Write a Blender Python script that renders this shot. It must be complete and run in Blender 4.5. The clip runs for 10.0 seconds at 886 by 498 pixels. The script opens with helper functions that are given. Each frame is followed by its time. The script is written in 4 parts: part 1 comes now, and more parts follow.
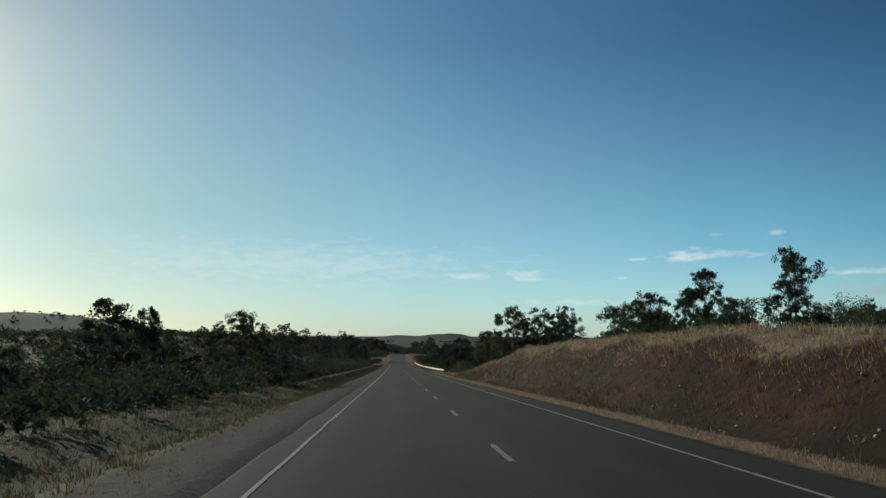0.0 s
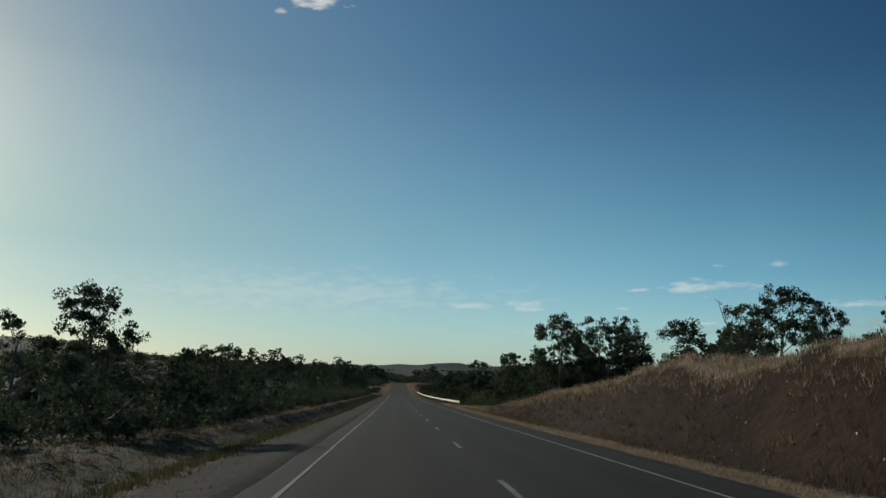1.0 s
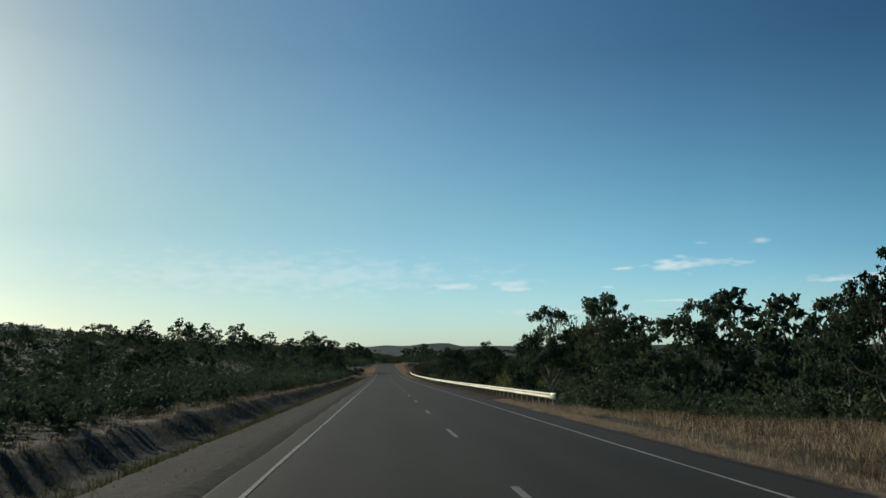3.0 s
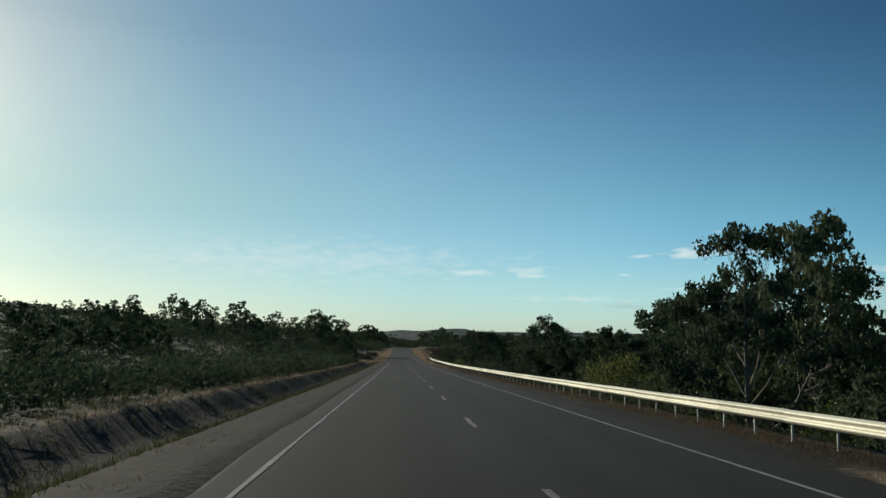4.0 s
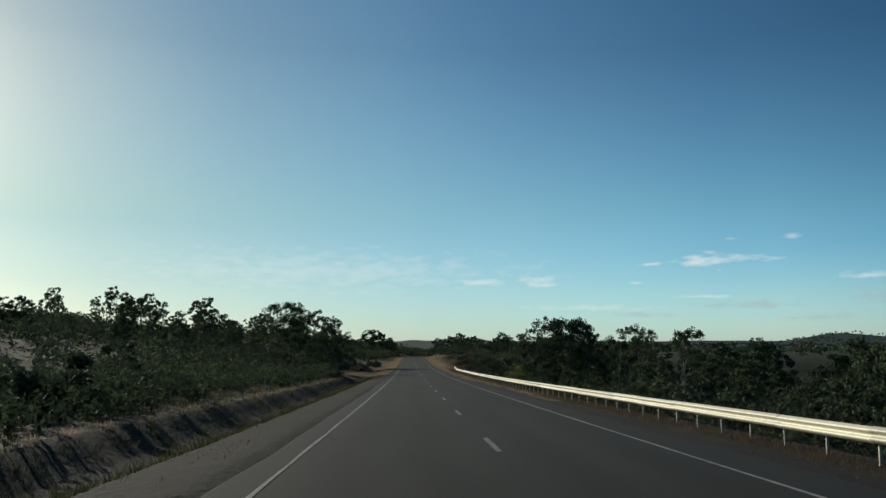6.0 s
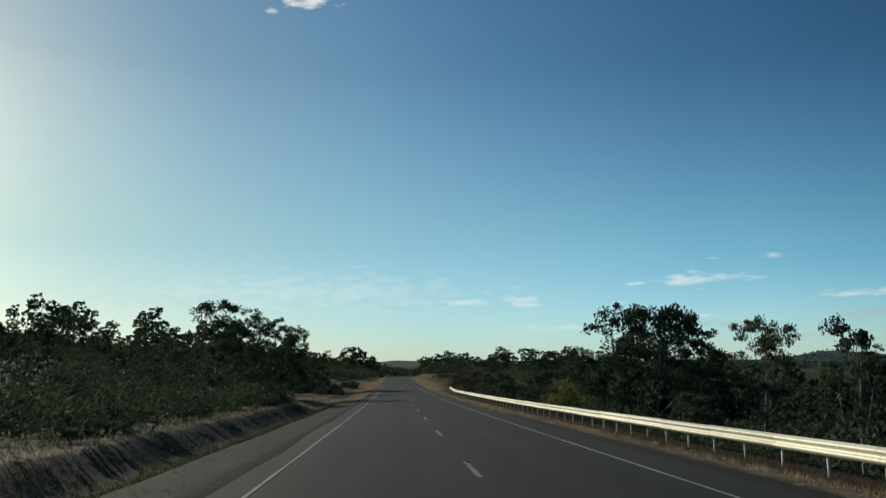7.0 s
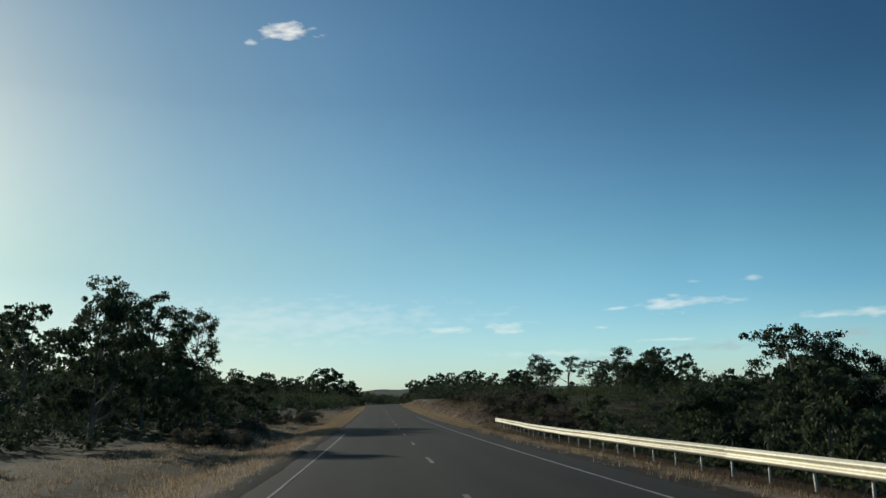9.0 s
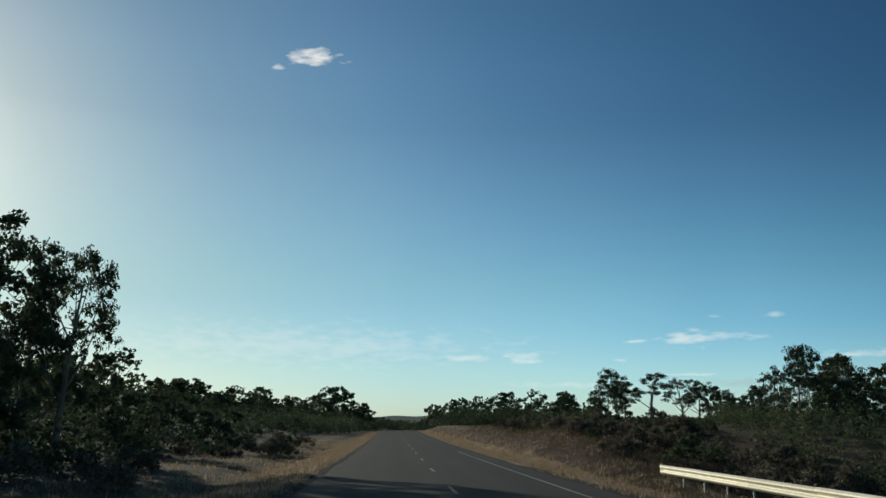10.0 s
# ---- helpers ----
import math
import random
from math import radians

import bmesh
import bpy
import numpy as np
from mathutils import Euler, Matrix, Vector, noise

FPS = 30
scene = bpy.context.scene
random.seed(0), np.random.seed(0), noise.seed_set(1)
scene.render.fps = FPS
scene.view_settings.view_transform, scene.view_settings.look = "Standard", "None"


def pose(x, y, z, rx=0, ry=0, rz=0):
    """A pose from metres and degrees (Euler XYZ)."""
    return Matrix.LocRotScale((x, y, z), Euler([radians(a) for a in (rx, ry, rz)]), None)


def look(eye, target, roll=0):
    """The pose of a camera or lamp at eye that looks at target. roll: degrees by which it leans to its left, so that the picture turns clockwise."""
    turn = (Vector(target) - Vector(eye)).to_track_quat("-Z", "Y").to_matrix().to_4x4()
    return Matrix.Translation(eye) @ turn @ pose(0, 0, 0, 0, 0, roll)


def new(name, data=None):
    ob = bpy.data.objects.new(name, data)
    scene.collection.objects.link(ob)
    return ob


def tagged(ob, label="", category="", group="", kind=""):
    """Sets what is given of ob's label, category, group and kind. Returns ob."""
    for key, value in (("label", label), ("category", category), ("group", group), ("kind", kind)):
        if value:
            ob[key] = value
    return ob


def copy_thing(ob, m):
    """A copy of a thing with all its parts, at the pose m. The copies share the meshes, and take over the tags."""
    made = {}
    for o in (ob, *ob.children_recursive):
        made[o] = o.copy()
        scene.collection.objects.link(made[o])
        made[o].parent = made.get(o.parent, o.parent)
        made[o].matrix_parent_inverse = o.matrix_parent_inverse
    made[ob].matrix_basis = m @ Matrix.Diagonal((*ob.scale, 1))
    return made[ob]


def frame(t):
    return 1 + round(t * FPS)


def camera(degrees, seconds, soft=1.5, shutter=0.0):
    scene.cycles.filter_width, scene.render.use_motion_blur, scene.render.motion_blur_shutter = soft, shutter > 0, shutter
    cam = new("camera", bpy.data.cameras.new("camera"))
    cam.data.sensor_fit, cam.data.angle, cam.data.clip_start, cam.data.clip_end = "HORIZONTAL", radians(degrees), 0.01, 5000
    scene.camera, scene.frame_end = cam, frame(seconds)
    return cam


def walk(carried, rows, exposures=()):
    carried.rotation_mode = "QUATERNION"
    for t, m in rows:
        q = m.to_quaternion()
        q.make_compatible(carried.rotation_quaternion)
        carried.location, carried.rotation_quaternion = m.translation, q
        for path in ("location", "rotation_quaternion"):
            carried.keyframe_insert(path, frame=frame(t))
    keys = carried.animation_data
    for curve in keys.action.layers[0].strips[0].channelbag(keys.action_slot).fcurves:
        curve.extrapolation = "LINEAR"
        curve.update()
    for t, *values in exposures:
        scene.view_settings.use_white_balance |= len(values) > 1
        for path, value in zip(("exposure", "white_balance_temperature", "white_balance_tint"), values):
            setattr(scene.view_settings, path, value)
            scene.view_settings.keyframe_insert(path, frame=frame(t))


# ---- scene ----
cam = camera(56.6, 10.0, soft=1.5)
PATH = [
    (0.0, -1.63, 12.95, 0.959, 6.12, 0.21, -3.29),
    (0.5, -1.62, 30.45, 0.39, 7.2, 0.44, -3.06),
    (1.0, -1.64, 47.8, -0.186, 8.15, 0.66, -3.17),
    (1.5, -1.57, 65.09, -0.711, 7.31, 0.67, -3.27),
    (2.0, -1.5, 82.82, -1.229, 6.87, 0.82, -3.83),
    (2.5, -1.49, 101.05, -1.794, 7.14, 0.48, -4.38),
    (3.0, -1.56, 118.72, -2.404, 6.85, -0.37, -4.23),
    (3.2, -1.558, 125.745, -2.634, 6.47, -0.39, -3.98),
    (3.4, -1.549, 132.819, -2.84, 6.298, -0.212, -3.75),
    (3.6, -1.539, 139.896, -3.043, 6.138, -0.011, -3.519),
    (3.8, -1.529, 146.976, -3.246, 5.992, 0.2, -3.289),
    (4.0, -1.519, 154.058, -3.447, 5.861, 0.408, -3.064),
    (4.3, -1.503, 164.685, -3.75, 5.7, 0.69, -2.74),
    (4.5, -1.49, 171.8, -3.949, 5.87, 0.7, -2.62),
    (5.0, -1.47, 189.57, -4.464, 5.9, 0.39, -2.26),
    (5.5, -1.49, 207.19, -4.976, 5.86, 0.07, -2.17),
    (5.7, -1.482, 214.193, -5.177, 6.12, -0.03, -2.03),
    (5.9, -1.448, 221.158, -5.371, 6.415, -0.114, -2.234),
    (6.1, -1.412, 228.12, -5.564, 6.714, -0.197, -2.471),
    (6.3, -1.374, 235.079, -5.757, 7.016, -0.28, -2.727),
    (6.5, -1.335, 242.038, -5.95, 7.314, -0.359, -2.987),
    (6.8, -1.278, 252.476, -6.237, 7.75, -0.47, -3.35),
    (7.0, -1.24, 259.43, -6.419, 7.96, -0.48, -3.47),
    (7.5, -1.19, 276.8, -6.857, 8.21, -0.63, -3.3),
    (8.0, -1.19, 294.0, -7.27, 8.79, -0.9, -3.58),
    (8.5, -1.17, 311.22, -7.651, 9.63, -1.19, -4.47),
    (9.0, -1.33, 328.73, -7.998, 9.87, -1.59, -4.8),
    (9.5, -1.39, 346.61, -8.313, 10.5, -0.66, -3.9),
    (10.0, -1.46, 364.47, -8.611, 11.78, 0.28, -3.42),
]
walk(cam, [(t, pose(x, y, z, 90 + up, 0, yaw) @ pose(0, 0, 0, 0, 0, lean)) for t, x, y, z, up, lean, yaw in PATH],
     exposures=[(0.0, 0.16), (0.5, -0.04), (1.0, -0.12), (1.5, -0.06), (2.0, 0.02), (2.5, 0.2), (4.5, 0.22), (5.0, 0.15), (7.0, 0.22), (8.0, 0.3), (9.0, 0.25), (9.5, 0.3), (10.0, 0.23)])

# ---- sky and sun ----
SUN_AZ, SUN_EL = radians(38), radians(18)          # to the left of the road's heading, above the horizon
HAZE_AZ = radians(58)                               # where the dry haze is thickest
world = bpy.data.worlds.new("sky")
scene.world = world
world.use_nodes = True
wt = world.node_tree
wt.nodes.clear()


def wmath(op, a, b=None, c=None, clamp=False):
    n = wt.nodes.new("ShaderNodeMath")
    n.operation, n.use_clamp = op, clamp
    for i, v in enumerate((a, b, c)):
        if v is None:
            continue
        if isinstance(v, (int, float)):
            n.inputs[i].default_value = v
        else:
            wt.links.new(v, n.inputs[i])
    return n.outputs[0]


def wdot(vec, d):
    n = wt.nodes.new("ShaderNodeVectorMath")
    n.operation = "DOT_PRODUCT"
    wt.links.new(vec, n.inputs[0])
    n.inputs[1].default_value = d
    return n.outputs["Value"]


sky = wt.nodes.new("ShaderNodeTexSky")
sky.sky_type, sky.sun_disc = "NISHITA", False
sky.sun_elevation, sky.sun_rotation = SUN_EL, -SUN_AZ
sky.altitude, sky.air_density, sky.dust_density, sky.ozone_density = 0, 1.0, 0.25, 2.0
coord = wt.nodes.new("ShaderNodeTexCoord")
ray = coord.outputs["Generated"]
wn = wt.nodes.new("ShaderNodeTexNoise")
wn.inputs["Scale"].default_value, wn.inputs["Detail"].default_value = 46.0, 7.0
wmap = wt.nodes.new("ShaderNodeMapping")
wmap.inputs["Scale"].default_value = (1, 1, 3.4)
wt.links.new(ray, wmap.inputs["Vector"])
wt.links.new(wmap.outputs["Vector"], wn.inputs["Vector"])
ragged = wmath("SUBTRACT", wn.outputs["Fac"], 0.5)

# small fair-weather clouds: heading to the left, height, half width, half height (degrees), density
CLOUDS = [(-19.9, 5.45, 1.6, 0.58, 0.70), (-22.4, 5.5, 2.0, 0.34, 0.5), (-16.5, 5.3, 0.7, 0.15, 0.62),
          (-21.9, 6.8, 0.6, 0.14, 0.4), (-25.4, 6.85, 0.75, 0.2, 0.45), (-5.0, 4.25, 2.0, 0.30, 0.52),
          (-9.0, 4.3, 1.6, 0.34, 0.58), (-9.6, 4.0, 1.5, 0.18, 0.52), (-15.4, 4.05, 0.8, 0.13, 0.45),
          (6.2, 24.6, 1.75, 0.62, 1.25), (8.8, 23.7, 0.42, 0.2, 0.6), (-32.0, 4.2, 4.5, 0.32, 0.6),
          (-20.0, 3.05, 2.2, 0.12, 0.45), (-12.0, 2.4, 5.0, 0.22, 0.3), (6.0, 5.0, 15.0, 1.5, 0.26)]
# thin grey shaded bands low down
GREY_CLOUDS = [(-22.9, 2.45, 3.4, 0.34, 0.75), (-31.0, 2.9, 3.0, 0.5, 0.7), (-16.5, 1.9, 3.2, 0.2, 0.5), (-27.0, 1.6, 3.0, 0.25, 0.5)]
total = None
grey = None
for az, el, hw, hh, dense in CLOUDS + GREY_CLOUDS:
    a, e = radians(az), radians(el)
    ahead = Vector((-math.sin(a) * math.cos(e), math.cos(a) * math.cos(e), math.sin(e)))
    side = Vector((math.cos(a), math.sin(a), 0))
    up = side.cross(ahead)
    f = wmath("MAXIMUM", wdot(ray, ahead), 0.05)
    u = wmath("DIVIDE", wdot(ray, side / radians(hw)), f)
    v = wmath("DIVIDE", wdot(ray, up / radians(hh)), f)
    r2 = wmath("ADD", wmath("MULTIPLY", u, u), wmath("MULTIPLY", v, v))
    puff = wmath("SUBTRACT", 1.0, wmath("SQRT", r2))
    puff = wmath("ADD", puff, wmath("MULTIPLY", ragged, 3.0))
    puff = wmath("MULTIPLY", wmath("MULTIPLY", puff, 1.0, clamp=True), dense * 0.66, clamp=True)
    if (az, el, hw, hh, dense) in GREY_CLOUDS:
        grey = puff if grey is None else wmath("MAXIMUM", grey, puff)
    else:
        total = puff if total is None else wmath("MAXIMUM", total, puff)
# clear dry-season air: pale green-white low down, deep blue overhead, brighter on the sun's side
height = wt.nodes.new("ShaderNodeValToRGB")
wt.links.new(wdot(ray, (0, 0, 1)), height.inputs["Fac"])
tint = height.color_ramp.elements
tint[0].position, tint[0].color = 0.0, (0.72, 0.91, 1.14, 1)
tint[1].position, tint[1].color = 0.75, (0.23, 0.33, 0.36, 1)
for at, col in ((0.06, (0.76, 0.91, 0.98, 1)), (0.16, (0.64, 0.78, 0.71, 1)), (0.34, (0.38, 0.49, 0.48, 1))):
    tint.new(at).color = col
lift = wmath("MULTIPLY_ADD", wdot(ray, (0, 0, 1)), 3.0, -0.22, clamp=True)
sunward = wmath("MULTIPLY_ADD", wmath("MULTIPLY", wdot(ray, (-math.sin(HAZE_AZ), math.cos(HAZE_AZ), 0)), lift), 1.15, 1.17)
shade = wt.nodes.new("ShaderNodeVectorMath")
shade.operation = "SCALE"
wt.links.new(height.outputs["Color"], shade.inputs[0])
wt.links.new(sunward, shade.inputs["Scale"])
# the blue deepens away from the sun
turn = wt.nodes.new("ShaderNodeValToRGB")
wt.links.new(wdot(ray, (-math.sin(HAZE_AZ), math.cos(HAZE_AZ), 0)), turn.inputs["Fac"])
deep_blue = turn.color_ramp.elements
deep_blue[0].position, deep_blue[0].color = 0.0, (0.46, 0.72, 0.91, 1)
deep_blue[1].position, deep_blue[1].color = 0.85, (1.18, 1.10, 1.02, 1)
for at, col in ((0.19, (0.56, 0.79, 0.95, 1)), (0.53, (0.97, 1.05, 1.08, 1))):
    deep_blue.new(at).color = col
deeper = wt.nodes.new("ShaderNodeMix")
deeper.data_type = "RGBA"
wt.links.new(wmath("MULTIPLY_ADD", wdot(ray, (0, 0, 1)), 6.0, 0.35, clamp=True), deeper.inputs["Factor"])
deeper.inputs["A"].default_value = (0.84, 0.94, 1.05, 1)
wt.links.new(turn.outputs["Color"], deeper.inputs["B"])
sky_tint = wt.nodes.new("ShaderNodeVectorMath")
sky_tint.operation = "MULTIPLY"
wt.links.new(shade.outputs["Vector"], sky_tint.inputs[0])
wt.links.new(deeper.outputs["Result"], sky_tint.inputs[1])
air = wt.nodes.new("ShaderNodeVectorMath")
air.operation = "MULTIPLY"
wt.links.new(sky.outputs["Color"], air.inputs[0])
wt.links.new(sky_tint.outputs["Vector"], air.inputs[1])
# thin dry haze: whitens the sky towards the sun and dulls its blue, least on the far side
HAZE_LOW = ((0.13, (1.07, 1.03, 1.02)), (0.30, (0.86, 0.88, 0.90)), (0.51, (0.64, 0.67, 0.715)), (0.67, (0.575, 0.59, 0.62)), (0.79, (0.52, 0.53, 0.555)), (0.95, (0.53, 0.53, 0.53)))
HAZE_HIGH = ((0.13, (0.97, 0.92, 0.93)), (0.385, (0.80, 0.80, 0.83)), (0.67, (0.80, 0.73, 0.71)), (0.79, (0.93, 0.77, 0.69)), (0.92, (1.25, 0.93, 0.78)))
haze = wt.nodes.new("ShaderNodeMix")
haze.data_type = "RGBA"
wt.links.new(wmath("MULTIPLY_ADD", wdot(ray, (0, 0, 1)), 5.5, -0.77, clamp=True), haze.inputs["Factor"])
for side_of, stops in (("A", HAZE_LOW), ("B", HAZE_HIGH)):
    band = wt.nodes.new("ShaderNodeValToRGB")
    wt.links.new(wdot(ray, (-math.sin(HAZE_AZ), math.cos(HAZE_AZ), 0)), band.inputs["Fac"])
    ends = band.color_ramp.elements
    ends[0].position, ends[0].color = stops[0][0], (*stops[0][1], 1)
    ends[1].position, ends[1].color = stops[-1][0], (*stops[-1][1], 1)
    for at, col in stops[1:-1]:
        ends.new(at).color = (*col, 1)
    wt.links.new(band.outputs["Color"], haze.inputs[side_of])
hazy = wt.nodes.new("ShaderNodeVectorMath")
hazy.operation = "MULTIPLY"
wt.links.new(air.outputs["Vector"], hazy.inputs[0])
wt.links.new(haze.outputs["Result"], hazy.inputs[1])
grey_mix = wt.nodes.new("ShaderNodeMix")
grey_mix.data_type = "RGBA"
wt.links.new(grey, grey_mix.inputs["Factor"])
wt.links.new(hazy.outputs["Vector"], grey_mix.inputs["A"])
grey_mix.inputs["B"].default_value = (3.3, 3.9, 4.0, 1)
cloud = wt.nodes.new("ShaderNodeMix")
cloud.data_type = "RGBA"
wt.links.new(total, cloud.inputs["Factor"])
wt.links.new(grey_mix.outputs["Result"], cloud.inputs["A"])
cloud.inputs["B"].default_value = (8.6, 8.4, 7.8, 1)
back = wt.nodes.new("ShaderNodeBackground")
back.inputs["Strength"].default_value = 0.10
wt.links.new(cloud.outputs["Result"], back.inputs["Color"])
wout = wt.nodes.new("ShaderNodeOutputWorld")
wt.links.new(back.outputs["Background"], wout.inputs["Surface"])

lamp = bpy.data.lights.new("sun", "SUN")
lamp.energy, lamp.angle, lamp.color = 2.8, radians(0.5), (0.97, 0.91, 0.76)
sun = new("sun", lamp)
sun.matrix_world = look(Vector((-math.sin(SUN_AZ) * math.cos(SUN_EL), math.cos(SUN_AZ) * math.cos(SUN_EL), math.sin(SUN_EL))) * 100, (0, 0, 0))


# ---- materials ----
def material(name, colours, scale=1.0, rough=0.9, bump=0.3, bump_scale=None, metal=0.0, stretch=(1, 1, 1), fine=8.0,
             island=0.0, through_light=0.0, spec=0.3, random_object=0.0):
    """Two scales of noise between three colours, with relief; optional tint by island or by object, optional light through leaves."""
    m = bpy.data.materials.new(name)
    m.use_nodes = True
    nt = m.node_tree
    bsdf = nt.nodes["Principled BSDF"]
    co = nt.nodes.new("ShaderNodeTexCoord")
    mp = nt.nodes.new("ShaderNodeMapping")
    mp.inputs["Scale"].default_value = stretch
    nt.links.new(co.outputs["Object"], mp.inputs["Vector"])

    def noise_tex(s, detail):
        n = nt.nodes.new("ShaderNodeTexNoise")
        n.inputs["Scale"].default_value, n.inputs["Detail"].default_value = s, detail
        n.inputs["Roughness"].default_value = 0.65
        nt.links.new(mp.outputs["Vector"], n.inputs["Vector"])
        return n.outputs["Fac"]

    big, small = noise_tex(scale, 4), noise_tex(scale * fine, 5)
    ramp = nt.nodes.new("ShaderNodeValToRGB")
    els = ramp.color_ramp.elements
    els[0].position, els[1].position = 0.3, 0.7
    els[0].color, els[1].color = (*colours[0], 1), (*colours[-1], 1)
    if len(colours) > 2:
        els.new(0.5).color = (*colours[1], 1)
    mul = nt.nodes.new("ShaderNodeMath")
    mul.operation, mul.inputs[1].default_value = "MULTIPLY_ADD", 0.5
    nt.links.new(small, mul.inputs[0])
    half = nt.nodes.new("ShaderNodeMath")
    half.operation, half.inputs[1].default_value = "MULTIPLY", 0.5
    nt.links.new(big, half.inputs[0])
    nt.links.new(half.outputs[0], mul.inputs[2])
    value = mul.outputs[0]
    for amount, kind, socket in ((island, "ShaderNodeNewGeometry", "Random Per Island"), (random_object, "ShaderNodeObjectInfo", "Random")):
        if amount:
            src = nt.nodes.new(kind)
            mm = nt.nodes.new("ShaderNodeMath")
            mm.operation, mm.inputs[1].default_value, mm.inputs[2].default_value = "MULTIPLY_ADD", amount, -amount / 2
            nt.links.new(src.outputs[socket], mm.inputs[0])
            aa = nt.nodes.new("ShaderNodeMath")
            aa.operation = "ADD"
            nt.links.new(value, aa.inputs[0])
            nt.links.new(mm.outputs[0], aa.inputs[1])
            value = aa.outputs[0]
    nt.links.new(value, ramp.inputs["Fac"])
    nt.links.new(ramp.outputs["Color"], bsdf.inputs["Base Color"])
    bsdf.inputs["Roughness"].default_value, bsdf.inputs["Metallic"].default_value = rough, metal
    bsdf.inputs["Specular IOR Level"].default_value = spec
    if bump:
        b = nt.nodes.new("ShaderNodeBump")
        b.inputs["Strength"].default_value, b.inputs["Distance"].default_value = bump, bump_scale or 0.05
        nt.links.new(small, b.inputs["Height"])
        nt.links.new(b.outputs["Normal"], bsdf.inputs["Normal"])
    if through_light:
        tr = nt.nodes.new("ShaderNodeBsdfTranslucent")
        nt.links.new(ramp.outputs["Color"], tr.inputs["Color"])
        mix = nt.nodes.new("ShaderNodeMixShader")
        mix.inputs[0].default_value = through_light
        nt.links.new(bsdf.outputs[0], mix.inputs[1])
        nt.links.new(tr.outputs[0], mix.inputs[2])
        nt.links.new(mix.outputs[0], nt.nodes["Material Output"].inputs["Surface"])
    return m


ASPHALT = material("asphalt", [(0.02476, 0.02532, 0.02363), (0.03488, 0.03488, 0.03151), (0.04951, 0.04839, 0.04276)], 0.25, 0.9, 0.5, 0.006, stretch=(1.6, 0.25, 1), fine=120, spec=0.15)
def wheel_tracks(mat, tracks, width, dark):
    """Darkens the bands where tyres run, with soft uneven borders."""
    nt = mat.node_tree
    bsdf = nt.nodes["Principled BSDF"]
    source = bsdf.inputs["Base Color"].links[0].from_socket
    co = nt.nodes.new("ShaderNodeTexCoord")
    xyz = nt.nodes.new("ShaderNodeSeparateXYZ")
    nt.links.new(co.outputs["Object"], xyz.inputs[0])
    wander = nt.nodes.new("ShaderNodeTexNoise")
    wander.inputs["Scale"].default_value = 0.13
    nt.links.new(co.outputs["Object"], wander.inputs["Vector"])

    def node(op, a, b=None):
        n = nt.nodes.new("ShaderNodeMath")
        n.operation = op
        for socket, val in zip(n.inputs, (a, b)):
            if val is None:
                continue
            if isinstance(val, (int, float)):
                socket.default_value = val
            else:
                nt.links.new(val, socket)
        return n.outputs[0]

    shifted = node("ADD", xyz.outputs["X"], node("MULTIPLY", node("SUBTRACT", wander.outputs["Fac"], 0.5), 0.9))
    total = None
    for t in tracks:
        away = node("DIVIDE", node("SUBTRACT", shifted, t), width)
        band = node("DIVIDE", 1.0, node("ADD", 1.0, node("POWER", node("ABSOLUTE", away), 3.0)))
        total = band if total is None else node("MAXIMUM", total, band)
    mix = nt.nodes.new("ShaderNodeMix")
    mix.data_type, mix.blend_type = "RGBA", "MULTIPLY"
    nt.links.new(node("MULTIPLY", total, dark), mix.inputs["Factor"])
    nt.links.new(source, mix.inputs["A"])
    mix.inputs["B"].default_value = (0.55, 0.56, 0.58, 1)
    nt.links.new(mix.outputs["Result"], bsdf.inputs["Base Color"])


wheel_tracks(ASPHALT, (-2.45, -0.95, 1.0, 2.5), 0.42, 0.42)
WORN_PAINT = material("worn_road_paint", [(0.07173, 0.07014, 0.06535), (0.2072, 0.1993, 0.1873), (0.3347, 0.3268, 0.2989)], 2.0, 0.8, 0.3, 0.004, fine=14)
PAINT = material("road_paint", [(0.1218, 0.119, 0.1106), (0.3186, 0.3092, 0.2858), (0.4685, 0.4591, 0.4216)], 3.0, 0.7, 0.3, 0.004, fine=12)
EARTH = [(0.03763, 0.03629, 0.02016), (0.06989, 0.06048, 0.0336), (0.1344, 0.1075, 0.06048)]
SOIL = [(0.01112, 0.006021, 0.00352), (0.02779, 0.01436, 0.007874), (0.0667, 0.03799, 0.02038)]
GRAVEL = [(0.01679, 0.01546, 0.01281), (0.0265, 0.02386, 0.01944), (0.04949, 0.04241, 0.0327)]
# woodland green with distance haze put into the colour as a lifted, bluish tint
HAZY_FARWOOD = [(0.02016, 0.03808, 0.03276), (0.03024, 0.05474, 0.04477), (0.04838, 0.07378, 0.05678)]
SCRUBFLOOR = [(0.0262, 0.03125, 0.01512), (0.04536, 0.0504, 0.0252), (0.0756, 0.0756, 0.04032)]
STRAW = material("dry_grass", [(0.1762, 0.1268, 0.07612), (0.3348, 0.2554, 0.165), (0.5638, 0.4492, 0.3065)], 0.4, 0.8, 0, island=0.6, through_light=0.45)
BROWN_GRASS = material("brown_grass", [(0.07083, 0.05256, 0.03313), (0.128, 0.09482, 0.05256), (0.2171, 0.1691, 0.09713)], 0.4, 0.85, 0, spec=0.1, island=0.6, through_light=0.4)
GREEN_GRASS = material("green_grass", [(0.03864, 0.05152, 0.01932), (0.07084, 0.08372, 0.0322), (0.1546, 0.1417, 0.05796)], 0.4, 0.8, 0, island=0.6, through_light=0.3)
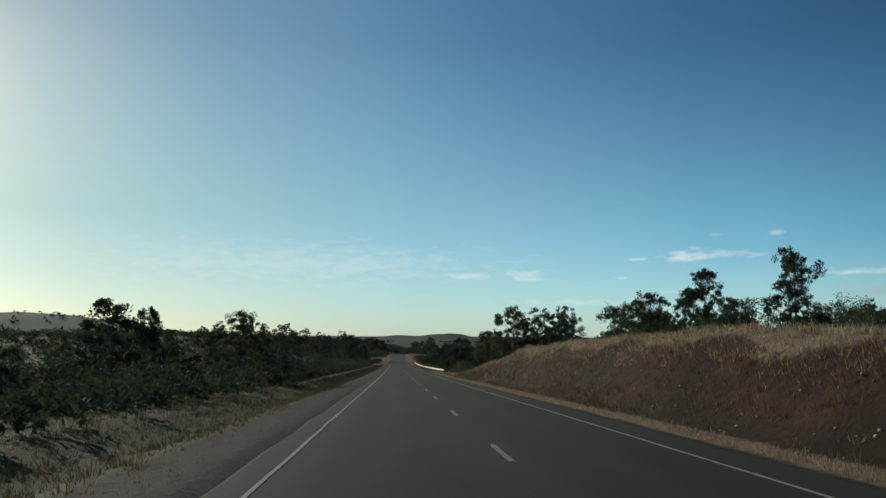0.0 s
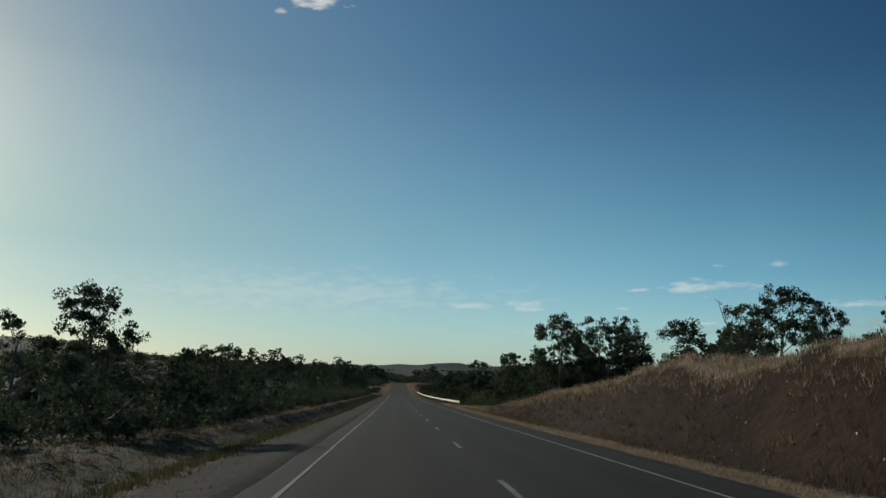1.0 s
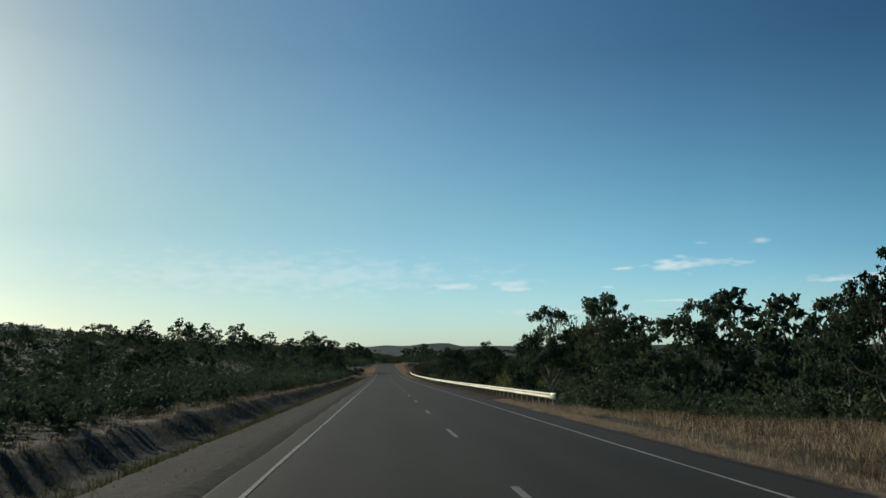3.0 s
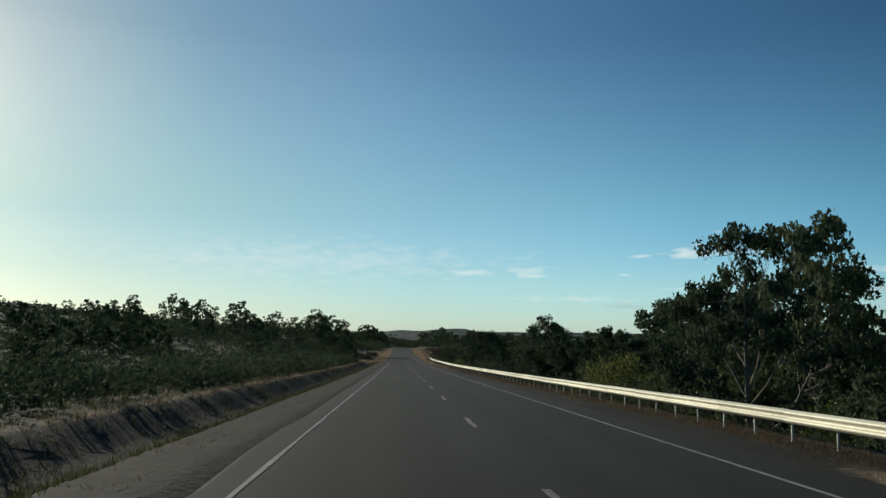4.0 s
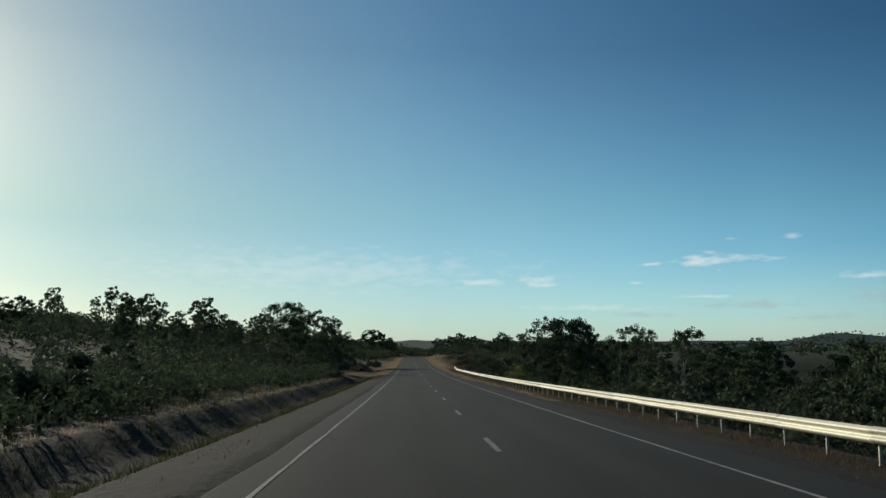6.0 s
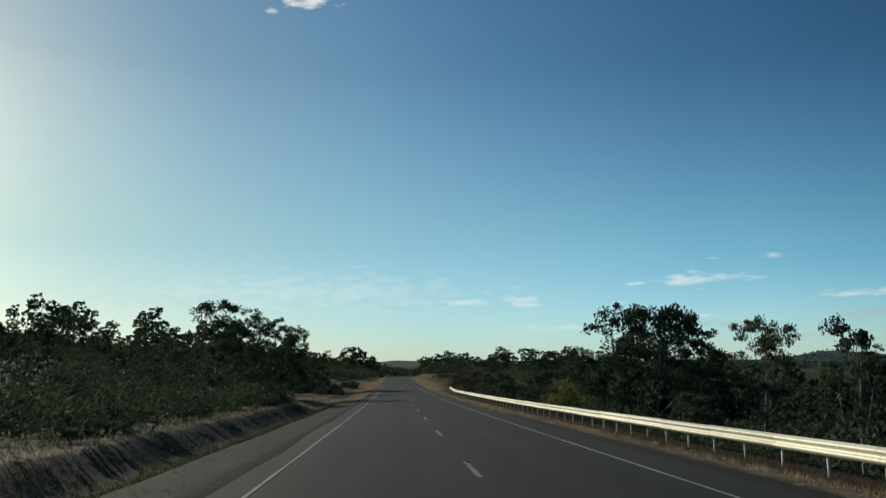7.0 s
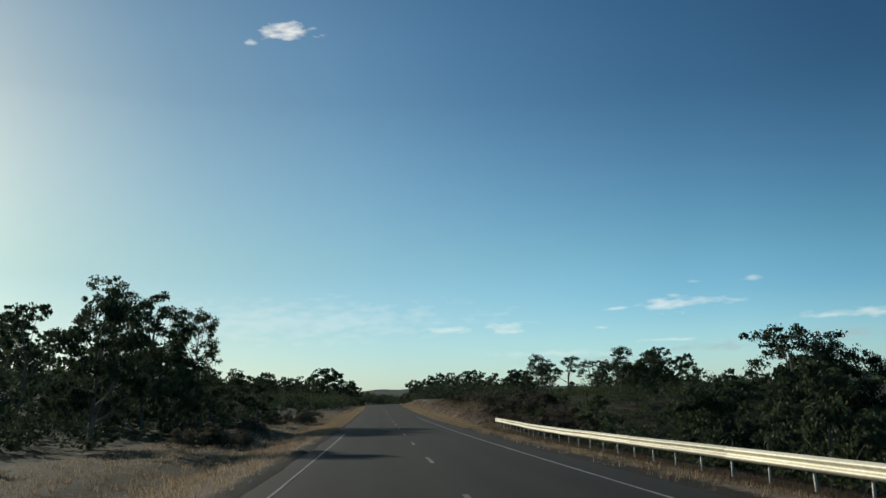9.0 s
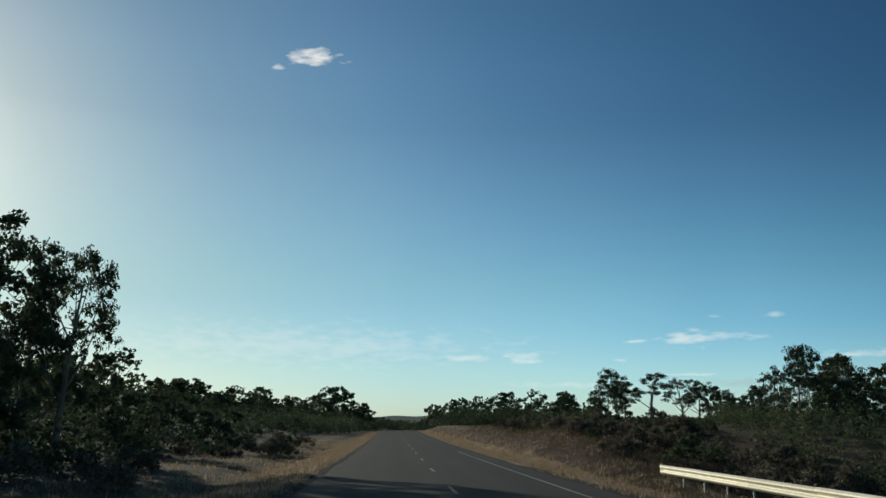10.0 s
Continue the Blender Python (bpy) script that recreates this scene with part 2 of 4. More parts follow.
LEAF = material("gum_leaf", [(0.0403, 0.05926, 0.03674), (0.06875, 0.09365, 0.05334), (0.1256, 0.1469, 0.07348)], 0.5, 0.8, 0, spec=0.1, island=0.26, through_light=0.26, random_object=0.28)
LEAF_BRIGHT = material("wattle_leaf", [(0.0847, 0.1029, 0.02662), (0.1452, 0.1694, 0.04356), (0.242, 0.2541, 0.07865)], 0.5, 0.8, 0, spec=0.12, island=0.5, through_light=0.3, random_object=0.2)
DRY_LEAF = material("dry_shrub_leaf", [(0.085, 0.077, 0.055), (0.135, 0.120, 0.085), (0.205, 0.18, 0.13)], 0.5, 0.85, 0, spec=0.1, island=0.5, through_light=0.25, random_object=0.3)
BARK = material("gum_bark", [(0.09, 0.075, 0.06), (0.20, 0.175, 0.145), (0.42, 0.38, 0.33)], 1.2, 0.9, 0.6, 0.03, stretch=(2, 2, 0.5), fine=6)
STEEL = material("galvanised_steel", [(0.5191, 0.491, 0.3718), (0.6875, 0.6524, 0.4981), (0.8418, 0.7997, 0.6173)], 0.8, 0.55, 0.15, 0.004, metal=0.15, fine=10, random_object=0.25, spec=0.5)
POST = material("post_steel", [(0.3349, 0.322, 0.2834), (0.4894, 0.4766, 0.425), (0.6698, 0.644, 0.5796)], 2.0, 0.6, 0.2, 0.004, metal=0.15, fine=8, random_object=0.3)
DUST = [(0.1191, 0.08483, 0.05803), (0.2157, 0.1604, 0.1108), (0.3421, 0.265, 0.1933)]
LAYERS = [("gravel", GRAVEL), ("far", HAZY_FARWOOD), ("scrub", SCRUBFLOOR), ("soil", SOIL), ("dust", DUST)]


def ground_material():
    """Bare earth with gravel, red soil, straw-pale dust and leaf litter on it, each fading into the next along a ragged border."""
    m = bpy.data.materials.new("ground_cover")
    m.use_nodes = True
    nt = m.node_tree
    co = nt.nodes.new("ShaderNodeTexCoord").outputs["Object"]

    def noise_tex(scale, detail):
        n = nt.nodes.new("ShaderNodeTexNoise")
        n.inputs["Scale"].default_value, n.inputs["Detail"].default_value, n.inputs["Roughness"].default_value = scale, detail, 0.65
        nt.links.new(co, n.inputs["Vector"])
        return n.outputs["Fac"]

    def arith(op, *ins, clamp=False):
        n = nt.nodes.new("ShaderNodeMath")
        n.operation, n.use_clamp = op, clamp
        for i, v in enumerate(ins):
            if isinstance(v, (int, float)):
                n.inputs[i].default_value = v
            else:
                nt.links.new(v, n.inputs[i])
        return n.outputs[0]

    wide, mid, fine = noise_tex(0.02, 4), noise_tex(0.35, 5), noise_tex(4.0, 6)
    value = arith("ADD", arith("MULTIPLY", mid, 0.55), arith("MULTIPLY", fine, 0.45))
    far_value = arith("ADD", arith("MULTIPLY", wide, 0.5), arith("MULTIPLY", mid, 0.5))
    border = arith("MULTIPLY_ADD", arith("ADD", mid, fine), 0.9, -0.9)

    def shades(colours, fac):
        ramp = nt.nodes.new("ShaderNodeValToRGB")
        nt.links.new(fac, ramp.inputs["Fac"])
        els = ramp.color_ramp.elements
        els[0].position, els[0].color = 0.3, (*colours[0], 1)
        els[1].position, els[1].color = 0.7, (*colours[2], 1)
        els.new(0.5).color = (*colours[1], 1)
        return ramp.outputs["Color"]

    colour = shades(EARTH, value)
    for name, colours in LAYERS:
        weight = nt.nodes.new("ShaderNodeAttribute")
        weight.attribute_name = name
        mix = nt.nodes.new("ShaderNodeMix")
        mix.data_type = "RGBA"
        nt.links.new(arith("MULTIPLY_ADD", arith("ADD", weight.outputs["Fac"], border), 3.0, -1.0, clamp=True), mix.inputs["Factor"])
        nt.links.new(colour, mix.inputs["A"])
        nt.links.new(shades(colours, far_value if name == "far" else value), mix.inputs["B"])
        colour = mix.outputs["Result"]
    bsdf = nt.nodes["Principled BSDF"]
    nt.links.new(colour, bsdf.inputs["Base Color"])
    bsdf.inputs["Roughness"].default_value, bsdf.inputs["Specular IOR Level"].default_value = 0.95, 0.2
    bump = nt.nodes.new("ShaderNodeBump")
    bump.inputs["Strength"].default_value, bump.inputs["Distance"].default_value = 0.9, 0.10
    nt.links.new(fine, bump.inputs["Height"])
    nt.links.new(bump.outputs["Normal"], bsdf.inputs["Normal"])
    return m


GROUND = ground_material()
STONE = material("pale_stone", [(0.16, 0.11, 0.08), (0.28, 0.22, 0.17), (0.48, 0.42, 0.35)], 2.0, 0.9, 0.5, 0.02, island=0.7)


# ---- building helpers ----
def mesh_from(name, verts, faces, mats, face_mat=None, smooth=False):
    me = bpy.data.meshes.new(name)
    verts = np.asarray(verts, np.float32)
    faces = np.asarray(faces, np.int32)
    n, k = faces.shape
    me.vertices.add(len(verts))
    me.vertices.foreach_set("co", verts.ravel())
    me.loops.add(n * k)
    me.loops.foreach_set("vertex_index", faces.ravel())
    me.polygons.add(n)
    me.polygons.foreach_set("loop_start", np.arange(0, n * k, k, dtype=np.int32))
    for m in mats:
        me.materials.append(m)
    if face_mat is not None:
        me.polygons.foreach_set("material_index", np.asarray(face_mat, np.int32))
    if smooth:
        me.polygons.foreach_set("use_smooth", np.ones(n, bool))
    me.update(calc_edges=True)
    me.validate()
    return me


def part(name, me, parent, label=""):
    ob = new(name, me)
    ob.parent = parent
    return tagged(ob, label)


def smooth(v, a, b):
    w = np.clip((np.asarray(v, float) - a) / (b - a), 0, 1)
    return w * w * (3 - 2 * w)


ROAD_Y = np.array([-300, -30, 20, 70, 120, 170, 220, 270, 320, 370, 420, 470, 570, 630, 700, 800, 1000, 6000.0])
ROAD_Z = np.array([8.9, 0.76, -0.76, -2.36, -3.95, -5.40, -6.84, -8.19, -9.33, -10.20, -10.74, -11.0, -11.15, -11.7, -13.4, -15.0, -15.0, -9])
ROAD_M = np.gradient(ROAD_Z, ROAD_Y)


def road_z(y):
    y = np.asarray(y, float)
    i = np.clip(np.searchsorted(ROAD_Y, y) - 1, 0, len(ROAD_Y) - 2)
    h = ROAD_Y[i + 1] - ROAD_Y[i]
    s = (y - ROAD_Y[i]) / h
    return (ROAD_Z[i] * (1 + 2 * s) * (1 - s) ** 2 + ROAD_M[i] * h * s * (1 - s) ** 2
            + ROAD_Z[i + 1] * s * s * (3 - 2 * s) + ROAD_M[i + 1] * h * s * s * (s - 1))


def road_x(y):
    """The centre line: straight, an easy bend to the right far ahead, where it drops over a crest."""
    y = np.asarray(y, float)
    return np.clip(y - 470, 0, 400) ** 2 / 16000 + 26 * smooth(y, 640, 860)


def lumps(x, y, size, seed=0.0):
    """Cheap rolling noise, about -1 to 1."""
    a, b = x / size + seed, y / size - seed * 0.7
    return (np.sin(a * 1.7 + 1.3 * np.sin(b * 1.1)) + np.sin(b * 1.9 + 1.7 * np.sin(a * 0.8 + 2)) + 0.6 * np.sin(a * 3.7 + b * 2.9)
            + 0.4 * np.sin(b * 5.3 - a * 4.1)) / 3.0


def ground_z(x, y):
    x, y = np.broadcast_arrays(np.asarray(x, float), np.asarray(y, float))
    rz = road_z(y)
    east = x
    x = x - road_x(y)
    d = np.abs(x)
    far = smooth(d, 150, 700)
    # right side: cutting, then a fill over a gully, then a lower cutting
    cut = 2.62 * smooth(y, -60, 20) * (1 - smooth(y, 74, 142)) + 1.5 * smooth(y, 385, 425) * (1 - smooth(y, 520, 640))
    cut = cut * (1 + 0.10 * lumps(x * 0.3, y, 6.0) + 0.12 * lumps(x * 0.2, y, 17.0, 3))
    gully = smooth(y, 138, 185) * (1 - smooth(y, 375, 415))
    right = -0.05 * smooth(x, 4.2, 4.5) - 0.21 * smooth(x, 5.35, 6.2)
    right = right + (cut + 0.2 * (cut > 0.3)) * smooth(x, 5.2, 9.0) + cut * 0.35 * smooth(x, 8.4, 30)
    right = right + (0.10 * lumps(x * 1.3, y, 0.9, 6) + 0.16 * lumps(x * 1.6, y, 2.6, 9)) * smooth(x, 5.6, 6.4) * (1 - smooth(x, 9, 11)) * (cut > 0.4)
    right = right - gully * (0.02 * smooth(x, 5, 7.2) + 3.1 * smooth(x, 7.6, 14.5))
    right = right + 0.10 * lumps(x, y, 4.0, 3) * smooth(x, 7.5, 11) + 0.5 * lumps(x, y, 21.0, 5) * smooth(x, 12, 30)
    # left side: shoulder, table drain, back slope, rising ground farther on
    drain = smooth(y, 84, 112) * (1 - smooth(y, 318, 345))
    left = -0.14 * smooth(d, 4.0, 5.6)
    dw = d + 0.05 * lumps(y, y * 0.4, 4.5, 2) + 0.03 * lumps(x, y, 1.1, 5)
    left = left - (0.30 + 0.26 * drain) * smooth(dw, 5.6, 7.3) + (0.22 + 0.44 * drain) * smooth(dw, 7.9, 9.6)
    left = left + 0.025 * lumps(x, y, 0.9, 12) * smooth(d, 5.6, 6.4)
    rise = smooth(y, 180, 380)
    left = left - 0.9 * (1 - rise) * smooth(d, 10, 24) + 0.15 * rise * np.clip(d - 16, 0, 75)
    left = left + 0.09 * lumps(x, y, 3.6, 8) * smooth(d, 9, 12) + 0.5 * lumps(x, y, 25.0, 1) * smooth(d, 14, 34)
    near = rz + np.where(x > 0, right, left) - 0.16 * (1 - smooth(d, 3.75, 4.05))
    plain = -10 + 3.0 * lumps(east, y, 260.0, 2)
    hills = (46 * np.exp(-((east + 560) / 210) ** 2 - ((y - 1300) / 330) ** 2) + 26 * np.exp(-((east - 850) / 110) ** 2 - ((y - 1750) / 200) ** 2)
             + 24 * np.exp(-((east - 250) / 75) ** 2 - ((y - 3500) / 250) ** 2) + 16 * np.exp(-((east - 150) / 60) ** 2 - ((y - 3500) / 250) ** 2)
             + 17 * np.exp(-((east - 10) / 95) ** 2 - ((y - 3600) / 250) ** 2) + 13 * np.exp(-((east + 330) / 150) ** 2 - ((y - 3500) / 250) ** 2)
             + 8 * np.exp(-((east - 480) / 160) ** 2 - ((y - 3650) / 250) ** 2)
             + 12 * np.exp(-((y - 3900) / 260) ** 2) * (1 + 0.3 * lumps(east, y, 160.0, 4)))
    deep = smooth(y, 700, 1500)
    w = np.maximum(far, deep)
    return near * (1 - w) + plain * w + hills * smooth(y, 500, 1100)


def axis(*runs):
    vals = []
    for a, b, step in runs:
        vals += list(np.arange(a, b, step))
    return np.array(vals + [runs[-1][1]])


# ---- ground ----
half = axis((4.6, 12, 0.4), (12, 30, 1.2), (30, 80, 4), (80, 200, 15), (200, 800, 50), (800, 4200, 170))
gx = np.concatenate([-half[::-1], [-4.2, -3.9, -3.6, 0, 3.6, 3.9, 4.2], half])
gy = np.concatenate([axis((-300, -20, 20)), axis((-18, 440, 1.2)), axis((442, 640, 4)), axis((650, 1000, 14)), axis((1020, 4400, 60))])
GX, GY = np.meshgrid(gx, gy)
GX = GX + road_x(GY) * (1 - smooth(np.abs(GX), 100, 400))
GZ = ground_z(GX, GY)
nx, ny = len(gx), len(gy)
idx = np.arange(nx * ny).reshape(ny, nx)
quads = np.stack([idx[:-1, :-1], idx[:-1, 1:], idx[1:, 1:], idx[1:, :-1]], -1).reshape(-1, 4)
cx = ((GX - road_x(GY))[:-1, :-1] + (GX - road_x(GY))[1:, 1:]).ravel() / 2
cy = (GY[:-1, :-1] + GY[1:, 1:]).ravel() / 2
zone = np.zeros(len(quads), int)
zone[(cx > -5.95) & (cx < 5.4)] = 2
zone[(cx > 8.0) & (cx < 13) & (cy < 132)] = 4
zone[(cx > 5.4) & (cx < 8.5 + 0.7 * lumps(cx, cy, 3.0, 4)) & ((cy < 125) | ((cy > 402) & (cy < 560)))] = 1
zone[(cx > 8) & (cx < 16) & (cy > 396) & (cy < 470)] = 1
zone[(cx > 5.4) & (cx < 7.4) & (cy > 150) & (cy < 262)] = 1
zone[(cx > 6.1) & (cx < 8.4) & (cy > 262) & (cy < 402)] = 1
zone[(cx > 5.1) & (cx < 6.3) & (cy > 262) & (cy < 402)] = 4
zone[(cx > 4.75) & (cx < 6.5) & (cy > 402) & (cy < 700)] = 4
zone[(cx < -4.6) & (cx > -7.2) & (cy > 338) & (cy < 700)] = 4
zone[(cx > 4.65) & (cx < 5.35) & (cy < 165)] = 4
# the drain's shade is put into its colour by the dark gravel layer
zone[(cx < -5.9) & (cx > -9.3) & (cy > 80) & (cy < 340)] = 2
zone[(cx < -9.3) & (cy < 335)] = 5
zone[(cx < -7.0) & (cy < 70)] = 5
zone[(cx < -9.3) & (cx > -9.75) & (cy > 90) & (cy < 330)] = 4
zone[(cx < -16) | (cx > 24)] = 5
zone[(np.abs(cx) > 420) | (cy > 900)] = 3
ground = new("ground", mesh_from("ground", np.stack([GX, GY, GZ], -1).reshape(-1, 3), quads, [GROUND], None, True))
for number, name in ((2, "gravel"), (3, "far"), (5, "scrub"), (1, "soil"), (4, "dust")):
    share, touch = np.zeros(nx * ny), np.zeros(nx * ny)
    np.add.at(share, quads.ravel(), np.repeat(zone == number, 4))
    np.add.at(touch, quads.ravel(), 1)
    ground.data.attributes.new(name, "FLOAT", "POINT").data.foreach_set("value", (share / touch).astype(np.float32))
tagged(ground, "dry scrub ground with red-brown cut bank and distant wooded hills", "ground", kind="structure")

# ---- road ----
ry = np.concatenate([np.arange(-120, 460, 4.0), np.arange(460, 840, 6.0)])
rng = np.random.default_rng(3)
rx = np.array([-4.02, -3.86, -3.82, -2, 0, 2, 4.2, 4.24, 4.42])
camber = np.array([-0.10, -0.008, -0.002, 0.0, 0.0, 0.0, -0.002, -0.008, -0.10])
rough_edge = rng.normal(0, 0.05, (len(ry), 2))
RX = rx[None, :] + road_x(ry)[:, None] + np.zeros((len(ry), len(rx)))
RX[:, :3] += rough_edge[:, :1]
RX[:, -3:] += rough_edge[:, 1:]
RZ = road_z(ry)[:, None] + camber[None, :]
RY = np.repeat(ry[:, None], len(rx), 1)
ri = np.arange(RX.size).reshape(RX.shape)
road = new("road", mesh_from("road", np.stack([RX, RY, RZ], -1).reshape(-1, 3),
                             np.stack([ri[:-1, :-1], ri[:-1, 1:], ri[1:, 1:], ri[1:, :-1]], -1).reshape(-1, 4), [ASPHALT], None, True))
tagged(road, "two-lane dark grey asphalt country road with worn white lines", "road", kind="structure")


def stripe(name, x0, x1, y0, y1, step, wobble=0.0, mat=PAINT):
    ys = np.append(np.arange(y0, y1, step), y1)
    xs = road_x(ys)
    e = rng.normal(0, wobble, (len(ys), 2))
    top = 0.006
    v = np.concatenate([np.stack([xs + x0 + e[:, 0], ys, road_z(ys) + top], -1), np.stack([xs + x1 + e[:, 1], ys, road_z(ys) + top], -1)])
    n = len(ys)
    f = [(i, n + i, n + i + 1, i + 1) for i in range(n - 1)]
    return part(name, mesh_from(name, v, f, [mat]), road)


tagged(stripe("edge_line", -3.335, -3.265, -110, 380, 2.0, 0.008), "worn white painted edge line")
tagged(stripe("edge_line", 3.265, 3.335, -110, 425, 2.0, 0.006), "worn white painted edge line")
for i in range(-6, 44):
    y0 = 3.33 + 11.25 * i
    stripe("centre_dash", 0.13, 0.24, y0, y0 + 2.8, 0.7, 0.006, WORN_PAINT)

# ---- guard rail ----
RAIL_TOP = 0.42            # beam top over the road's level
SECTION = 3.75


def rail_x(y):
    return 6.85 + 0.95 * smooth(y, 366, 394) + 0.1 * smooth(y, 200, 166)


def w_profile():
    """Half-height and outward offset of a W beam, road side towards -x."""
    pts = [(-0.155, 0.0), (-0.145, -0.015), (-0.115, -0.055), (-0.095, -0.078), (-0.065, -0.078), (-0.04, -0.05), (-0.02, -0.012),
           (0.02, -0.012), (0.04, -0.05), (0.065, -0.078), (0.095, -0.078), (0.115, -0.055), (0.145, -0.015), (0.155, 0.0)]
    return [(z * 0.98, x * 0.95) for z, x in pts]


def beam_mesh(length):
    pts = w_profile()
    outer = [(x, z) for z, x in pts]
    inner = [(x + 0.006, z) for z, x in reversed(pts)]
    loop = outer + inner
    n = len(loop)
    v = [(x, y, z) for y in (0, length) for x, z in loop]
    f = [(i, (i + 1) % n, n + (i + 1) % n, n + i) for i in range(n)]
    return mesh_from("beam", v, f, [STEEL], None, False)


def box(bm_list, x0, x1, y0, y1, z0, z1):
    v, f = bm_list
    b = len(v)
    v += [(x0, y0, z0), (x1, y0, z0), (x1, y1, z0), (x0, y1, z0), (x0, y0, z1), (x1, y0, z1), (x1, y1, z1), (x0, y1, z1)]
    f += [(b, b + 3, b + 2, b + 1), (b + 4, b + 5, b + 6, b + 7), (b, b + 1, b + 5, b + 4), (b + 1, b + 2, b + 6, b + 5), (b + 2, b + 3, b + 7, b + 6), (b + 3, b, b + 4, b + 7)]


def post_mesh():
    """Steel channel post: web and two flanges."""
    b = ([], [])
    box(b, -0.022, 0.022, -0.004, 0.0, -0.55, 0.62)
    box(b, -0.022, -0.018, 0.0, 0.036, -0.55, 0.62)
    box(b, 0.018, 0.022, 0.0, 0.036, -0.55, 0.62)
    return mesh_from("post", *b, [POST])


def block_mesh():
    b = ([], [])
    box(b, -0.045, 0.045, -0.03, 0.035, -0.12, 0.12)
    return mesh_from("block", *b, [POST])


def bolt_mesh():
    v, f = [], []
    for z in (0.0,):
        for i in range(6):
            a = math.tau * i / 6
            v += [(0.0, 0.018 * math.cos(a), 0.018 * math.sin(a) + z), (-0.014, 0.015 * math.cos(a), 0.015 * math.sin(a) + z)]
    f = [(2 * i, 2 * ((i + 1) % 6), 2 * ((i + 1) % 6) + 1, 2 * i + 1) for i in range(6)] + [(1, 3, 5, 7), (7, 9, 11, 1)]
    return mesh_from("bolt", v, f, [POST])


RAIL_START, RAIL_END = 160.5, 392.0
guardrail = new("guardrail")
guardrail.location = (6.85, RAIL_START, float(ground_z(6.85, RAIL_START)))
tagged(guardrail, "long galvanised steel W-beam guardrail on steel posts beside the road", "guardrail")
base = Matrix.Translation(guardrail.location).inverted()


def rail_point(y):
    return Vector((float(rail_x(y)), y, float(road_z(y)) + RAIL_TOP - 0.150))


beam_me, post_me, block_me, bolt_me = beam_mesh(SECTION + 0.04), post_mesh(), block_mesh(), bolt_mesh()
count = round((RAIL_END - RAIL_START) / SECTION)
for i in range(count):
    a, b = rail_point(RAIL_START + i * SECTION), rail_point(RAIL_START + (i + 1) * SECTION)
    turn = (b - a).to_track_quat("Y", "Z").to_matrix().to_4x4()
    seg = part("beam", beam_me, guardrail)
    lift = Vector((0.004 * (i % 2), 0, 0.005 * math.sin(i * 2.3)))
    seg.matrix_local = base @ Matrix.Translation(a + lift) @ turn
    for k in range(2):
        p = a.lerp(b, (k + 0.02) / 2)
        lean = math.sin(i * 5.1 + k * 2.7)
        po = part("post", post_me, guardrail)
        po.matrix_local = base @ Matrix.Translation(p + Vector((0.12, 0, -0.50))) @ pose(0, 0, 0, 0.8 * lean, 1.2 * lean, 0)
        bl = part("spacer_block", block_me, guardrail)
        bl.matrix_local = base @ Matrix.Translation(p + Vector((0.045, 0, 0)))
        bo = part("bolt", bolt_me, seg)
        bo.matrix_local = seg.matrix_local.inverted() @ base @ Matrix.Translation(p + Vector((-0.012, 0, 0)))


def terminal_mesh(sign):
    """Flat flared end piece of the beam, bent round to a blunt nose."""
    v, f = [], []
    cols = 9
    for j in range(cols):
        s = j / (cols - 1)
        y = sign * (0.55 * s)
        x = 0.16 * s ** 3
        hh = 0.152 + 0.03 * s
        for z, dx in ((-hh, 0), (-0.08, -0.07 * (1 - s)), (0, -0.012), (0.08, -0.07 * (1 - s)), (hh, 0)):
            v.append((x + dx, y, z))
        for z in (hh, 0, -hh):
            v.append((x + 0.02, y, z))
    for j in range(cols - 1):
        for q in range(8):
            f.append((j * 8 + q, j * 8 + (q + 1) % 8, (j + 1) * 8 + (q + 1) % 8, (j + 1) * 8 + q))
    e = (cols - 1) * 8
    f += [(e, e + 1, e + 2, e + 7), (e + 2, e + 6, e + 7, e + 2), (e + 2, e + 3, e + 5, e + 6), (e + 3, e + 4, e + 5, e + 3)]
    f = [q for q in f if len(set(q)) == 4]
    return mesh_from("end_terminal", v, f, [STEEL])


for y, s in ((RAIL_START + 0.02, -1), (RAIL_START + count * SECTION, 1)):
    te = part("end_terminal", terminal_mesh(s), guardrail, "flared steel end piece")
    te.matrix_local = base @ Matrix.Translation(rail_point(y))


# ---- trees ----
def tube(v, f, pts, radii, sides=6):
    pts = np.asarray(pts, float)
    first = len(v)
    for i, p in enumerate(pts):
        d = pts[min(i + 1, len(pts) - 1)] - pts[max(i - 1, 0)]
        d = d / (np.linalg.norm(d) + 1e-9)
        a = np.cross(d, (0.31, 0.95, 0.02) if abs(d[2]) > 0.5 else (0, 0, 1))
        a /= np.linalg.norm(a) + 1e-9
        b = np.cross(d, a)
        for k in range(sides):
            w = math.tau * k / sides
            v.append(tuple(p + radii[i] * (math.cos(w) * a + math.sin(w) * b)))
    for i in range(len(pts) - 1):
        for k in range(sides):
            q = first + i * sides
            f.append((q + k, q + (k + 1) % sides, q + sides + (k + 1) % sides, q + sides + k))


